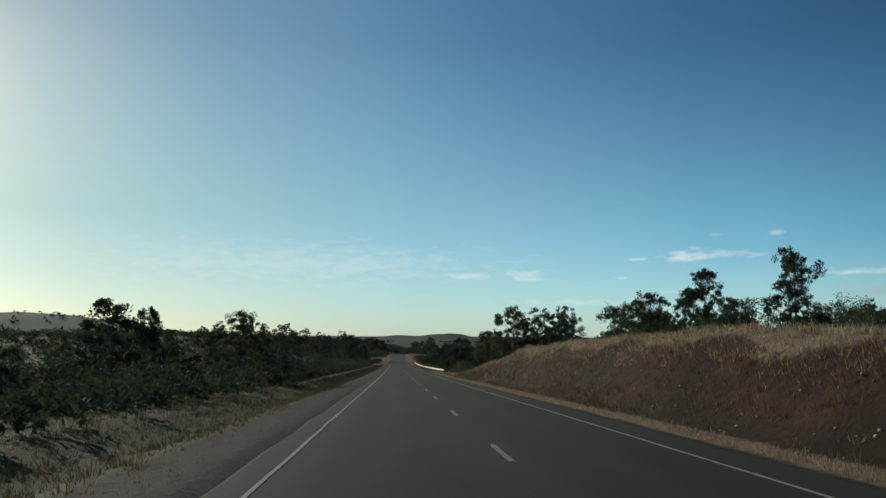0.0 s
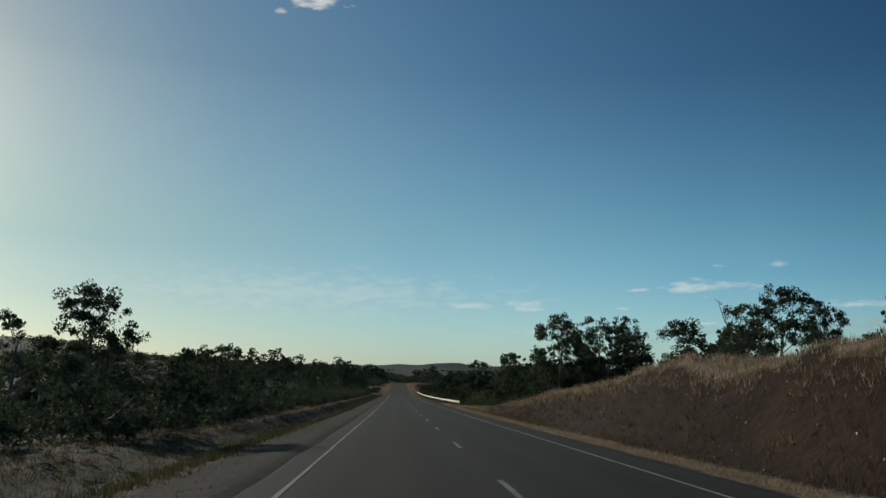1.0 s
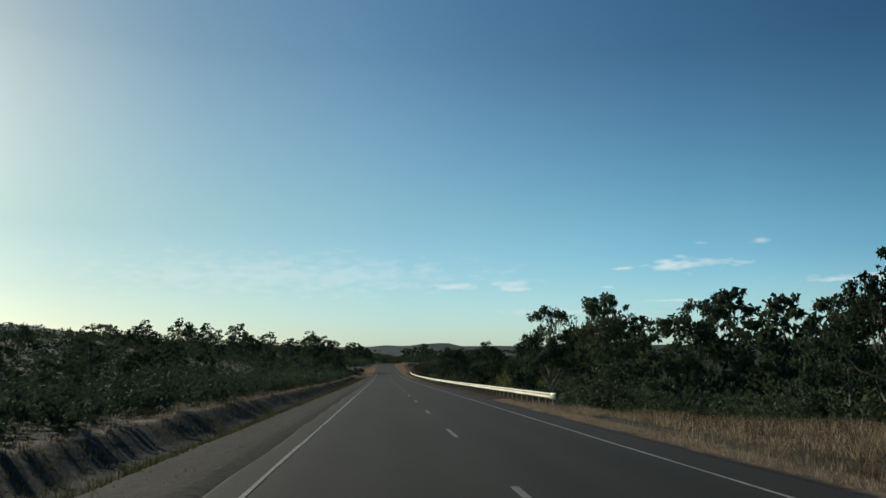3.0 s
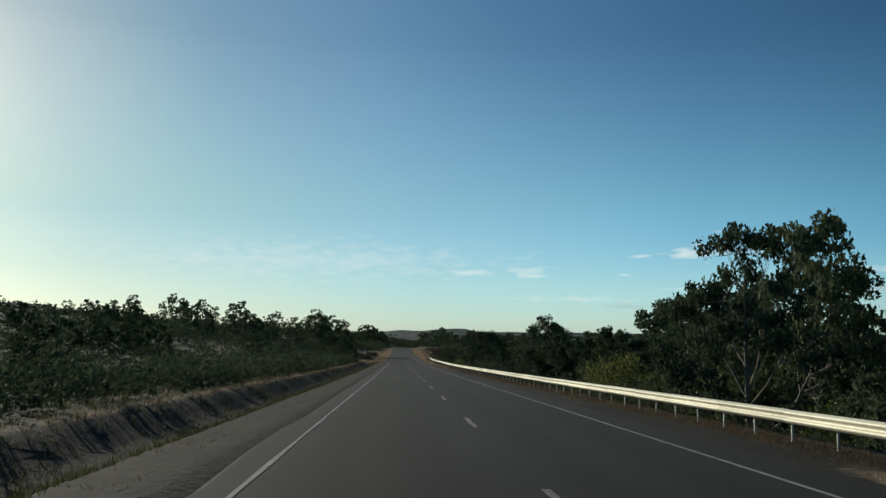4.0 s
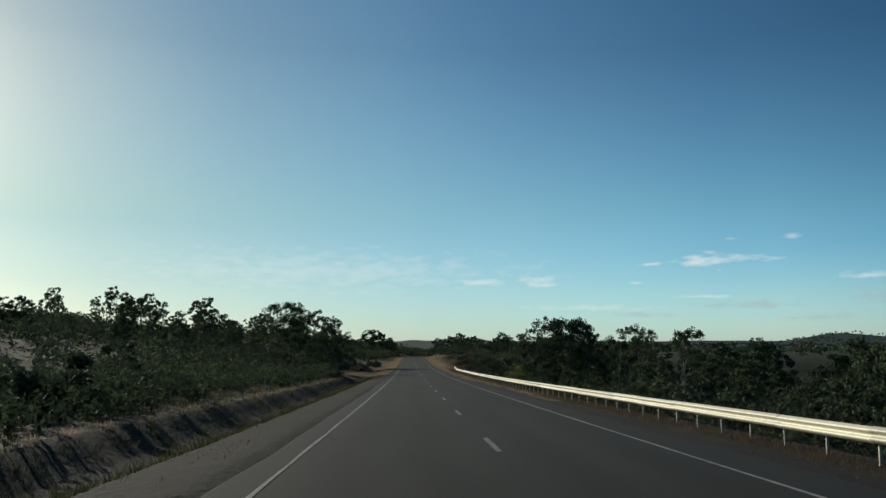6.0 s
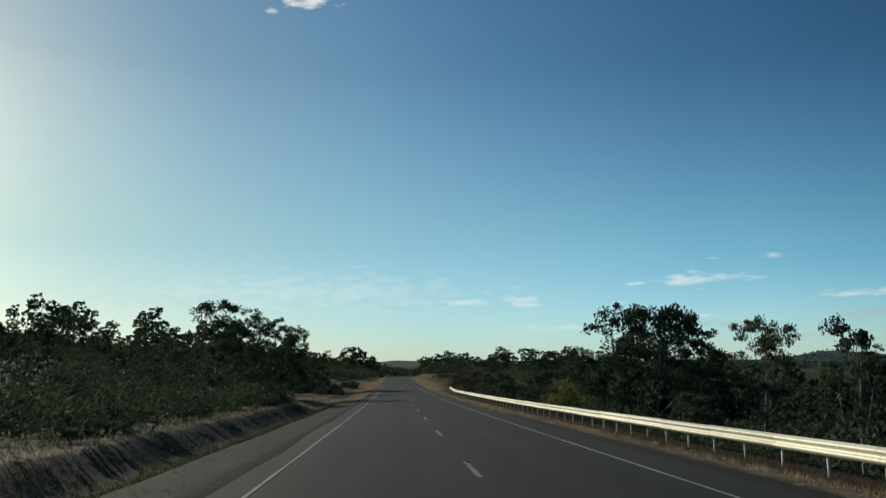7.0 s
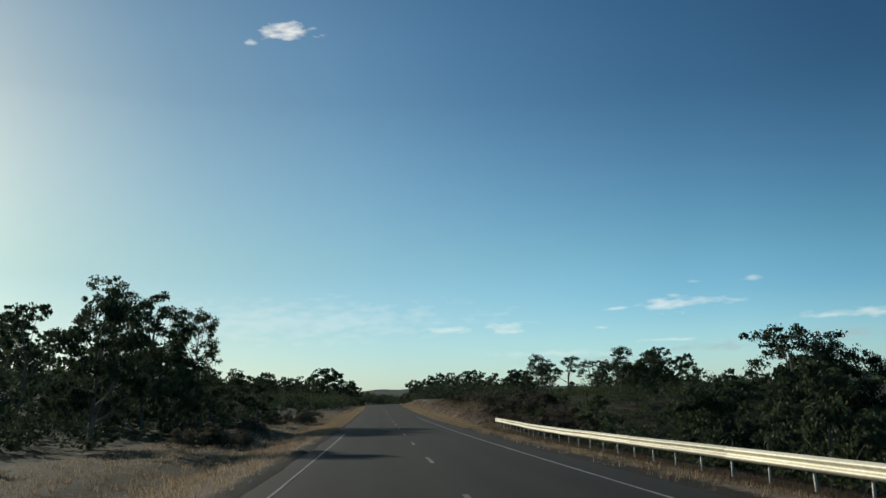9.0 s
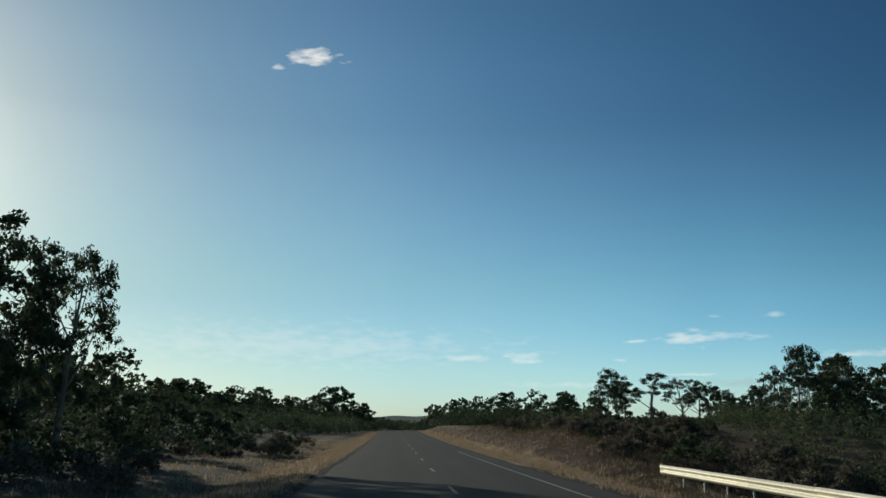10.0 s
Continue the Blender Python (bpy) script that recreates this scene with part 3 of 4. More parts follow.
def leaves(r, centres, radii, each, size, droop=0.5):
    """Narrow hanging leaves, thicker towards the shell of each clump."""
    c = np.repeat(np.asarray(centres, float), each, 0)
    rad = np.repeat(np.asarray(radii, float), each)[:, None]
    n = len(c)
    d = r.normal(size=(n, 3))
    d /= np.linalg.norm(d, axis=1)[:, None]
    pos = c + d * rad * (r.random((n, 1)) ** 0.45) * np.array([1, 1, 0.72])
    ax = r.normal(size=(n, 3)) * (1 - droop) + np.array([0, 0, -1]) * droop * 1.3
    ax /= np.linalg.norm(ax, axis=1)[:, None]
    side = np.cross(ax, r.normal(size=(n, 3)))
    side /= np.linalg.norm(side, axis=1)[:, None] + 1e-9
    ln = size * r.uniform(0.6, 1.35, (n, 1))
    wd = ln * r.uniform(0.42, 0.70, (n, 1))
    v = np.stack([pos - ax * ln * 0.4 + side * wd * 0.5, pos + ax * ln * 0.6, pos - ax * ln * 0.4 - side * wd * 0.5], 1).reshape(-1, 3)
    return v, np.arange(n * 3).reshape(n, 3)


def gum_meshes(seed, height, spread, lobes, tufts, each, leaf, bare=0.35, tuft=0.42, flat=0.7, leaf_mat=None, stems=1, twigs=True):
    """Trunk, limbs that each carry a lobe of the crown, and in every lobe many small tufts of leaves at the ends of twigs,
    with open air between them. Height in metres, spread the crown's half-width, bare the trunk's share below the crown."""
    r = np.random.default_rng(seed)
    v, f = [], []
    centres, radii = [], []
    for s in range(stems):
        lean = r.normal(0, 0.06, 2) + (np.array([math.cos(s * 2.4), math.sin(s * 2.4)]) * 0.16 if stems > 1 else 0)
        th = height * r.uniform(0.74, 0.84)
        k = 8
        z = np.linspace(0, th, k)
        bend = r.normal(0, 0.025 * height, 2)
        trunk = np.stack([lean[0] * z + bend[0] * np.sin(z / th * 3), lean[1] * z + bend[1] * np.sin(z / th * 2.6), z], -1)
        trunk[0, 2] = -0.4
        r0 = 0.019 * height / stems ** 0.4
        rad = r0 * (1.25 - 1.05 * (z / th) ** 0.8)
        rad[0] *= 1.3
        tube(v, f, trunk, rad, 7)
        n = max(3, lobes // stems)
        for i in range(n):
            g = (i + 0.5) / n
            low = bare + (0.9 - bare) * g
            q = max(low - r.uniform(0.10, 0.22), 0.06)
            j = min(int(q * (k - 1)), k - 2)
            w = q * (k - 1) - j
            p0 = trunk[j] * (1 - w) + trunk[j + 1] * w
            a = i * 2.4 + r.normal(0, 0.45) + 1.3 * s
            reach = spread * (r.uniform(0.45, 0.85) * (1 - 0.75 * max(g - 0.45, 0) / 0.55))
            lr = spread * r.uniform(0.34, 0.52)
            c = np.array([p0[0] + math.cos(a) * reach, p0[1] + math.sin(a) * reach, min(height * low + r.normal(0, 0.04) * height, height - lr * flat * 0.9)])
            mid = p0 * 0.45 + c * 0.55 + np.array([r.normal(0, 0.07 * spread), r.normal(0, 0.07 * spread), -0.10 * (c[2] - p0[2]) - 0.1])
            rl = max(rad[j] * 0.55, 0.03)
            tube(v, f, [p0, p0 * 0.55 + mid * 0.45, mid, c], [rl, rl * 0.8, rl * 0.6, rl * 0.3], 5)
            m = max(4, int(tufts * r.uniform(0.7, 1.25)))
            for _ in range(m):
                d = r.normal(size=3) + np.array([0.35 * math.cos(a), 0.35 * math.sin(a), 0.55])
                d /= np.linalg.norm(d)
                e = c + d * lr * r.uniform(0.55, 1.18) * np.array([1, 1, flat])
                e[2] = min(e[2], height - 0.1)
                if twigs:
                    start = c if r.random() < 0.6 else mid * 0.4 + c * 0.6
                    if len(centres) % 2:
                        tube(v, f, [start, start * 0.45 + e * 0.55 + np.array([0, 0, -0.12]), e], [rl * 0.3, rl * 0.2, 0.012], 3)
                centres.append(e)
                radii.append(tuft * r.uniform(0.55, 1.25))
    lv, lf = leaves(r, centres, radii, each, leaf)
    full = height / np.percentile(lv[:, 2], 99.7)
    grow, middle = np.array([1.0, 1.0, full]), np.array([*lv[:, :2].mean(0), 0.0])
    return (mesh_from("trunk", (np.array(v) - middle) * grow, f, [BARK], None, True), mesh_from("crown", (lv - middle) * grow, lf, [leaf_mat or LEAF]))


def shrub_meshes(seed, height, spread, clumps, each, leaf, leaf_mat=None):
    r = np.random.default_rng(seed)
    v, f = [], []
    centres, radii = [], []
    for i in range(clumps):
        a, g = r.uniform(0, math.tau), r.random() ** 0.6
        top = height * (1 - 0.55 * g * g) * r.uniform(0.45, 1.0)
        e = np.array([math.cos(a) * spread * g, math.sin(a) * spread * g, top])
        centres.append(e * np.array([1, 1, 0.9]))
        radii.append(height * r.uniform(0.16, 0.30))
        if i % 2 == 0:
            p0 = np.array([r.normal(0, 0.12), r.normal(0, 0.12), -0.2])
            tube(v, f, [p0, p0 * 0.5 + e * 0.5 + np.array([0, 0, 0.1]), e], [0.035, 0.025, 0.008], 4)
    lv, lf = leaves(r, centres, radii, each, leaf, 0.25)
    return (mesh_from("trunk", v, f, [BARK], None, True), mesh_from("foliage", lv, lf, [leaf_mat or LEAF]))


def thing_of(name, meshes, label, category, group, names):
    e = new(name)
    for n, me in zip(names, meshes):
        part(n, me, e)
    return tagged(e, label, category, group)


TREES, SHRUBS = {}, {}


def tree_kinds():
    lab = {"tall": "tall gum tree with pale trunk and open olive crown", "round": "broad gum tree with a dense dark green crown",
           "thin": "slender gum tree with sparse tufted crown", "spread": "wide spreading tree with layered dense dark crown",
           "young": "bushy young gum tree leafy almost to the ground"}
    spec = {"tall": dict(height=10, spread=3.2, lobes=9, tufts=13, each=44, leaf=0.24, bare=0.42, tuft=0.46),
            "round": dict(height=8, spread=3.1, lobes=11, tufts=15, each=44, leaf=0.25, bare=0.20, tuft=0.50),
            "thin": dict(height=9, spread=2.3, lobes=6, tufts=10, each=42, leaf=0.23, bare=0.48, tuft=0.42),
            "spread": dict(height=9, spread=4.6, lobes=24, tufts=15, each=46, leaf=0.25, bare=0.20, tuft=0.52, flat=0.55, stems=2),
            "young": dict(height=6, spread=2.0, lobes=10, tufts=12, each=44, leaf=0.22, bare=0.12, tuft=0.42)}
    for kind, s in spec.items():
        seeds = [100 * len(kind) + i * 7 + ord(kind[0]) for i in range(3)]
        TREES[kind] = [(gum_meshes(n, **dict(s, each=int(s["each"] * 0.8), leaf=s["leaf"] * 1.1, twigs=False)), lab[kind], s["height"]) for n in seeds]
        coarse = dict(s, each=13, leaf=s["leaf"] * 1.95, tuft=s["tuft"] * 0.9, twigs=False)
        TREES["far_" + kind] = [(gum_meshes(n, **coarse), lab[kind], s["height"]) for n in seeds]
        fine = dict(s, each=int(s["each"] * 1.2), leaf=s["leaf"] * 0.84)
        TREES["fine_" + kind] = [(gum_meshes(n, **fine), lab[kind], s["height"]) for n in seeds]
    for kind, s, l in (("scrub", dict(height=2.6, spread=1.6, clumps=24, each=84, leaf=0.14), "dense dark green roadside shrub"),
                       ("wattle", dict(height=4.0, spread=1.7, clumps=30, each=100, leaf=0.15, leaf_mat=LEAF_BRIGHT), "sunlit yellow-green wattle bush"),
                       ("dry", dict(height=1.5, spread=1.25, clumps=20, each=80, leaf=0.15, leaf_mat=DRY_LEAF), "rounded brown dry shrub on the grassy verge"),
                       ("low", dict(height=1.2, spread=1.0, clumps=12, each=70, leaf=0.14), "low grey-green saltbush on dry ground")):
        SHRUBS[kind] = [(shrub_meshes(31 * len(kind) + i, **s), l, s["height"]) for i in range(2)]


tree_kinds()
first_of = {}


def plant(kind, i, x, y, height, turn, squash=1.0, sink=0.15):
    """One tree or shrub of a kind, scaled to its height, standing on the ground."""
    shrub = kind in SHRUBS
    if not shrub and not kind.startswith("fine_") and (abs(x) > 27 or y > 412):
        kind = "far_" + kind
    pool = TREES.get(kind) or SHRUBS[kind]
    i %= len(pool)
    meshes, label, h0 = pool[i]
    m = pose(x, y, float(ground_z(x, y)) - sink, 0, 0, turn)
    if (kind, i) in first_of:
        ob = copy_thing(first_of[kind, i], m)
    else:
        ob = thing_of("shrub" if shrub else "gum_tree", meshes, label, "shrub" if shrub else "tree",
                      "roadside shrubs" if shrub else "gum trees along the road", ("trunk", "foliage") if shrub else ("trunk", "crown"))
        ob.matrix_basis = m
        first_of[kind, i] = ob
    k = height / h0
    ob.scale = (k * squash, k * squash, k)
    return ob


def top_to(kind, i, x, y, ztop, turn, squash=1.0):
    """A tree whose crown reaches the height ztop."""
    return plant(kind, i, x, y, max(ztop - float(ground_z(x, y)), 1.5), turn, squash)


# trees that stand out: kind, variant, x, y, height of the top, girth
RIGHT_NEAR = [("fine_round", 0, 33, 83, 9.1, 0.72), ("fine_round", 1, 27.1, 88.5, 7.5, 0.86), ("fine_round", 2, 28.6, 112, 6.6, 1), ("fine_round", 1, 26.4, 91, 4.6, 0.8), ("fine_young", 0, 30, 87, 4.8, 1.1), ("fine_round", 0, 24.6, 97, 4.2, 0.7), ("fine_round", 0, 15.6, 135.2, 5.7, 0.85), ("fine_tall", 2, 20.4, 138.6, 5.55, 1.1), ("fine_tall", 2, 26.2, 146.6, 6.2, 0.95), ("round", 2, 15.4, 145, 0.9, 0.8),
              ("tall", 0, 24.2, 146.5, 4.8, 1), ("fine_round", 2, 39, 161, 6.8, 1.1), ("round", 1, 45.5, 160, 6.2, 1.1), ("fine_thin", 2, 31.4, 125, 6.3, 1), ("fine_round", 1, 11.9, 186, 1.0, 0.8), ("round", 0, 18.2, 192, 2.4, 0.7),
              ("tall", 1, 20.4, 196, 2.4, 0.9), ("round", 1, 21, 176, 0.9, 1), ("tall", 2, 35, 203, 3.8, 1.1)]
RIGHT_MID = [("round", 2, 28.4, 179, 1.6, 1), ("fine_round", 0, 13.2, 236.3, -1.5, 0.85, 199), ("fine_round", 1, 14.8, 239, -2.3, 0.65), ("young", 2, 12.6, 233, -6.2, 1.1), ("round", 0, 29.8, 244, 0.9, 1), ("fine_spread", 1, 15.15, 310.5, -2.75, 0.9, 279), ("fine_round", 1, 15.6, 317, -4.3, 0.9), ("young", 1, 13.5, 309, -6.5, 1.2), ("young", 0, 17.5, 314, -5.5, 1.3), ("young", 2, 15, 318, -7, 1.2),
             ("round", 1, 25.6, 327.7, -5.2, 1), ("tall", 0, 35.4, 354, -5.3, 1.1), ("fine_tall", 1, 22.8, 312, -3.4, 0.85), ("fine_thin", 0, 14.5, 286.6, -4.8, 0.8), ("fine_thin", 1, 19, 286, -4.2, 1.1), ("fine_round", 2, 25.4, 418, -3.5, 1.0), ("fine_round", 1, 28.9, 419.5, -3.9, 1.0),
             ("fine_round", 0, 31, 423.6, -3.8, 1), ("young", 2, 30.5, 403, -6.5, 1.1), ("round", 1, 30, 388, -5.8, 1.0), ("fine_tall", 1, 27.4, 384, -3.9, 1.3), ("fine_round", 0, 31.4, 384, -5.2, 0.9), ("round", 2, 36.2, 375, -4.9, 1.0), ("young", 0, 27, 416, -5.6, 1.3), ("young", 2, 31, 420, -5.4, 1.3), ("round", 0, 35, 424, -4.2, 1), ("fine_round", 1, 39, 452, -3.6, 1.1), ("round", 2, 23, 500, -4.2, 1.1), ("fine_tall", 2, 49.8, 345, -4.6, 0.95), ("tall", 0, 43, 395, -5.4, 1), ("round", 1, 28.4, 360, -6.2, 1), ("fine_round", 2, 27.9, 369, -5.1, 0.9), ("fine_thin", 0, 30.6, 366, -5.5, 1.1), ("tall", 1, 48, 398, -4.6, 1), ("thin", 0, 51, 395, -5.2, 1.2), ("round", 2, 25.2, 425, -5.8, 1), ("young", 1, 26.5, 383, -6.8, 1.2), ("young", 0, 33, 391, -5.8, 1.3)]
RIGHT_RISE = [("fine_round", 0, 19, 205, -1.2, 1), ("tall", 1, 28, 208, 0.8, 1), ("fine_round", 2, 22, 212.5, -0.5, 1), ("tall", 0, 26, 218, -0.5, 1.0), ("fine_round", 1, 20, 222, -1.7, 1),
              ("tall", 2, 30, 226, 0.9, 1.1), ("fine_round", 0, 24, 231, 0.2, 1), ("tall", 1, 34, 236, 2.0, 1.1), ("round", 1, 17.2, 231, -3.3, 1), ("round", 2, 16.6, 224, -2.7, 0.9), ("round", 0, 24.1, 250, -2.8, 1), ("round", 2, 23.5, 262, -3, 1), ("young", 2, 17, 141, 0.6, 1.2), ("young", 0, 22, 133, 1.5, 1.2), ("young", 1, 25, 139, 1.8, 1.2), ("round", 1, 16, 149, -0.3, 1), ("young", 0, 20, 139, 1.2, 1.2), ("young", 1, 17.6, 133.5, 0.9, 1.2), ("young", 2, 24, 134, 2.4, 1.2)]
RIGHT_FAR = [("fine_tall", 1, 35.4, 468.8, -3.1, 1.5), ("fine_tall", 0, 38.2, 470, -3.4, 1.6), ("fine_thin", 1, 31.1, 468, -2.4, 1.6), ("fine_round", 2, 25.4, 468, -2.0, 0.82), ("fine_tall", 2, 27.2, 469, -2.8, 1.2), ("fine_round", 0, 41.5, 470, -4.4, 0.9), ("young", 1, 23.6, 466, -5.4, 1.2), ("young", 0, 33.2, 474, -6.6, 1.3), ("young", 2, 44, 474, -5.4, 1.2), ("fine_thin", 2, 28.6, 471, -3.4, 1.4), ("round", 1, 26.6, 500, -4.3, 1), ("round", 0, 23.7, 540, -2.5, 1.1), ("round", 2, 18.2, 640, -1.6, 1.2), ("tall", 1, 23.4, 600, -1.6, 1.2), ("round", 1, 15, 690, -2.4, 1.2), ("tall", 2, 28.6, 721, 1.0, 1.2)]
LEFT_NEAR = [("round", 0, -25.6, 84.3, 4.2, 1.1), ("fine_round", 1, -22.4, 84, 3.5, 0.55), ("fine_round", 2, -14.4, 82.7, 3.2, 0.95), ("young", 0, -17, 77, -0.3, 1),
             ("young", 1, -20, 98, 0.0, 1.1), ("round", 2, -16.1, 106.3, 1.0, 0.75), ("fine_thin", 1, -15.9, 114.5, 1.5, 1.1), ("round", 1, -23.4, 150.7, 1.0, 1), ("fine_thin", 0, -28, 107, 3.5, 1.1), ("round", 0, -41, 280, -0.6, 0.9), ("round", 2, -38, 270, -1.6, 1), ("fine_round", 1, -20.9, 355, 1.1, 1.05), ("round", 1, -16.2, 336, -3.0, 1), ("round", 2, -13.4, 329, -4.6, 0.9), ("round", 0, -15.8, 373.5, -2.4, 0.9), ("round", 1, -18.5, 391, -3.4, 1.1), ("young", 2, -19, 352, -3, 1.2), ("fine_tall", 0, -22.4, 408, 2.0, 1.35), ("fine_tall", 1, -18.6, 409, 0.7, 0.8), ("fine_round", 0, -20.6, 410, -2.0, 0.9), ("round", 0, -18.5, 430, -5.4, 1.1), ("young", 1, -17, 441, -6, 1.2), ("round", 2, -20.5, 421, -4.2, 1.1), ("round", 1, -25, 449, -4.5, 1.2), ("young", 0, -17.5, 398, -5, 1.2), ("young", 2, -22, 396, -3.5, 1.3),
             ("tall", 1, -34, 408, 1.4, 1), ("fine_tall", 2, -26.6, 409, 3.8, 1.0)]
LEFT_FAR = [("tall", 1, -61, 468, 8.4, 1.1), ("thin", 2, -65, 476, 7.7, 1.2), ("tall", 0, -59, 544, 6.5, 1.2), ("thin", 1, -76, 446, 7.2, 1.2), ("tall", 2, -87, 428.5, 7.0, 1),
            ("tall", 0, -79.5, 447, 10, 1), ("thin", 1, -94, 444, 7, 1.2), ("thin", 2, -93, 410, 6, 1.2), ("tall", 1, -68, 440, 7.8, 1)]
LEFT_END = [("round", 0, -47, 636, 0, 1.2), ("thin", 0, -28.6, 536, -1.9, 1.2), ("round", 1, -16.6, 600, 0.6, 1.2), ("round", 0, -30, 548, -1.6, 1.2), ("round", 2, -36, 542, -1.8, 1.2), ("round", 0, -13.5, 640, -2.2, 1.3), ("round", 2, -12.8, 690, -1.9, 1.2), ("young", 1, -11.5, 655, -4, 1.3), ("tall", 1, -21.7, 616, 1.3, 1.3), ("thin", 1, -35, 632, -0.8, 1.2), ("round", 2, -20, 575, -2.3, 1.3)]
for kind, i, x, y, zt, girth, *turn in RIGHT_NEAR + RIGHT_MID + RIGHT_RISE + RIGHT_FAR + LEFT_NEAR + LEFT_FAR + LEFT_END:
    top_to(kind, i, x, y, zt, turn[0] if turn else (x * 37 + y * 53) % 360, girth)


def dead_tree(seed, x, y, ztop):
    """A leafless grey gum: trunk, forked limbs and bare twigs, each limb a part of its own."""
    r = np.random.default_rng(seed)
    z0 = float(ground_z(x, y))
    h = ztop - z0
    tree = tagged(new("dead_tree"), "leafless grey dead gum tree among the living ones", "tree")
    tree.location = (x, y, z0)
    v, f = [], []
    spine = np.array([(0, 0, -0.3), (0.05 * h, 0.02 * h, 0.3 * h), (0.02 * h, -0.03 * h, 0.6 * h), (0.07 * h, 0.0, h)])
    tube(v, f, spine, [0.022 * h, 0.017 * h, 0.011 * h, 0.003 * h], 6)
    part("trunk", mesh_from("trunk", v, f, [BARK], None, True), tree)
    for i in range(6):
        v, f = [], []
        q = r.uniform(0.38, 0.85)
        p0 = spine[1] * (1 - q) + spine[2] * q if q < 0.6 else spine[2] * (1 - q) + spine[3] * q
        a = i * 2.4 + r.normal(0, 0.4)
        reach = h * r.uniform(0.10, 0.24)
        tip = p0 + np.array([math.cos(a) * reach, math.sin(a) * reach, h * r.uniform(0.16, 0.36)])
        knee = p0 * 0.62 + tip * 0.38 + np.array([*r.normal(0, 0.03, 2), -0.06]) * h
        elbow = p0 * 0.28 + tip * 0.72 + np.array([*r.normal(0, 0.03, 2), 0.02]) * h
        tube(v, f, [p0, knee, elbow, tip], [0.008 * h, 0.006 * h, 0.004 * h, 0.0015 * h], 5)
        for _ in range(4):
            g = r.uniform(0.4, 0.95)
            b = p0 * (1 - g) + tip * g
            tube(v, f, [b, b + np.array([*r.normal(0, 0.06, 2), r.uniform(0.02, 0.10)]) * h], [0.004 * h, 0.0015 * h], 4)
        part("limb", mesh_from("limb", v, f, [BARK], None, True), tree)


dead_tree(5, 24.6, 112, 3.9)
dead_tree(8, 12.4, 241.0, -4.9)


def open_strip(x, y):
    """A clearing that slants away from the road among the trees on the right."""
    return (y > 398) & (y < 680) & (x > 0.25 * (y - 364) - 2) & (x < 0.385 * (y - 364) - 1)


def belt(n, x0, x1, y0, y1, kinds, hmin, hmax):
    """Scatter of trees or shrubs over a stretch of the plan."""
    r = np.random.default_rng(int(abs(x0) * 10 + y0 * 7 + abs(x1)) + len(kinds))
    for _ in range(n):
        x, y = r.uniform(x0, x1), r.uniform(y0, y1)
        kind = kinds[int(r.integers(len(kinds)))]
        variant, height, turn, girth = int(r.integers(3)), r.uniform(hmin, hmax), r.uniform(0, 360), r.uniform(0.9, 1.25)
        if height < 2 or not open_strip(x, y):
            plant(kind, variant, float(x + road_x(y)), y, height, turn, girth)


# right: behind the cutting, down in the gully, and farther on
belt(7, 24, 60, 92, 130, ("fine_round", "fine_young"), 3.5, 5.5)
belt(20, 13, 22, 36, 132, ("scrub", "low"), 1.0, 1.8)
belt(10, 14, 34, 50, 140, ("scrub", "scrub", "young"), 1.6, 2.8)
belt(14, 14, 40, 150, 232, ("round", "young", "tall"), 5.5, 7.5)
belt(9, 24, 42, 238, 300, ("round", "young"), 5.0, 6.8)
belt(30, 11.5, 18, 152, 380, ("young", "scrub", "scrub"), 2.6, 4.4)
for x, y, h in ((13.2, 190.5, 4.6), (12.0, 197, 3.6), (12.2, 206, 5.0), (12.0, 321.5, 4.8), (13.6, 323.5, 5.0), (12.8, 180, 3.4), (11.8, 352, 2.8)):
    plant("wattle", int(y), x, y, h, y * 37 % 360)
belt(10, 18, 50, 330, 390, ("round", "young"), 4.5, 6)
belt(18, 16, 60, 430, 640, ("round", "round", "thin", "young"), 5, 7)
belt(14, 24, 62, 304, 402, ("round", "round", "young"), 6, 8)
belt(5, 42, 110, 150, 420, ("round", "tall"), 6, 8.5)
belt(34, 8.5, 18, 394, 446, ("dry", "dry", "low"), 0.9, 1.9)
belt(16, 9.5, 17, 378, 420, ("dry", "low", "dry"), 0.8, 1.7)
belt(18, -15, -8.5, 372, 450, ("dry", "dry", "low"), 0.9, 1.9)
belt(20, 10.8, 17, 305, 379, ("young", "scrub", "young"), 3.4, 4.9)
belt(14, 11, 17, 165, 300, ("young", "round", "scrub"), 3.6, 5.0)
# left: low scrub first, then the wooded rise
belt(14, -60, -22, 5, 150, ("round", "young"), 3.2, 5.2)
belt(22, -30, -14, 40, 200, ("young", "young", "scrub"), 2.8, 4.2)
belt(20, -40, -12.5, 0, 160, ("scrub", "low", "low"), 1.0, 2.4)
belt(26, -85, -22, 170, 395, ("round", "young", "round", "tall"), 4.5, 7.0)
belt(16, -98, -46, 415, 480, ("thin", "tall", "thin"), 7, 9.5)
belt(24, -34, -13, 150, 395, ("scrub", "low", "scrub"), 1.2, 2.8)
belt(14, -85, -22, 400, 520, ("round", "young", "tall"), 5, 8)
belt(12, -60, -24, 520, 640, ("round", "tall", "young"), 5, 8)
belt(8, -90, -40, 650, 860, ("round", "tall"), 7, 10)
belt(8, 17, 70, 650, 860, ("round", "tall"), 7, 10)


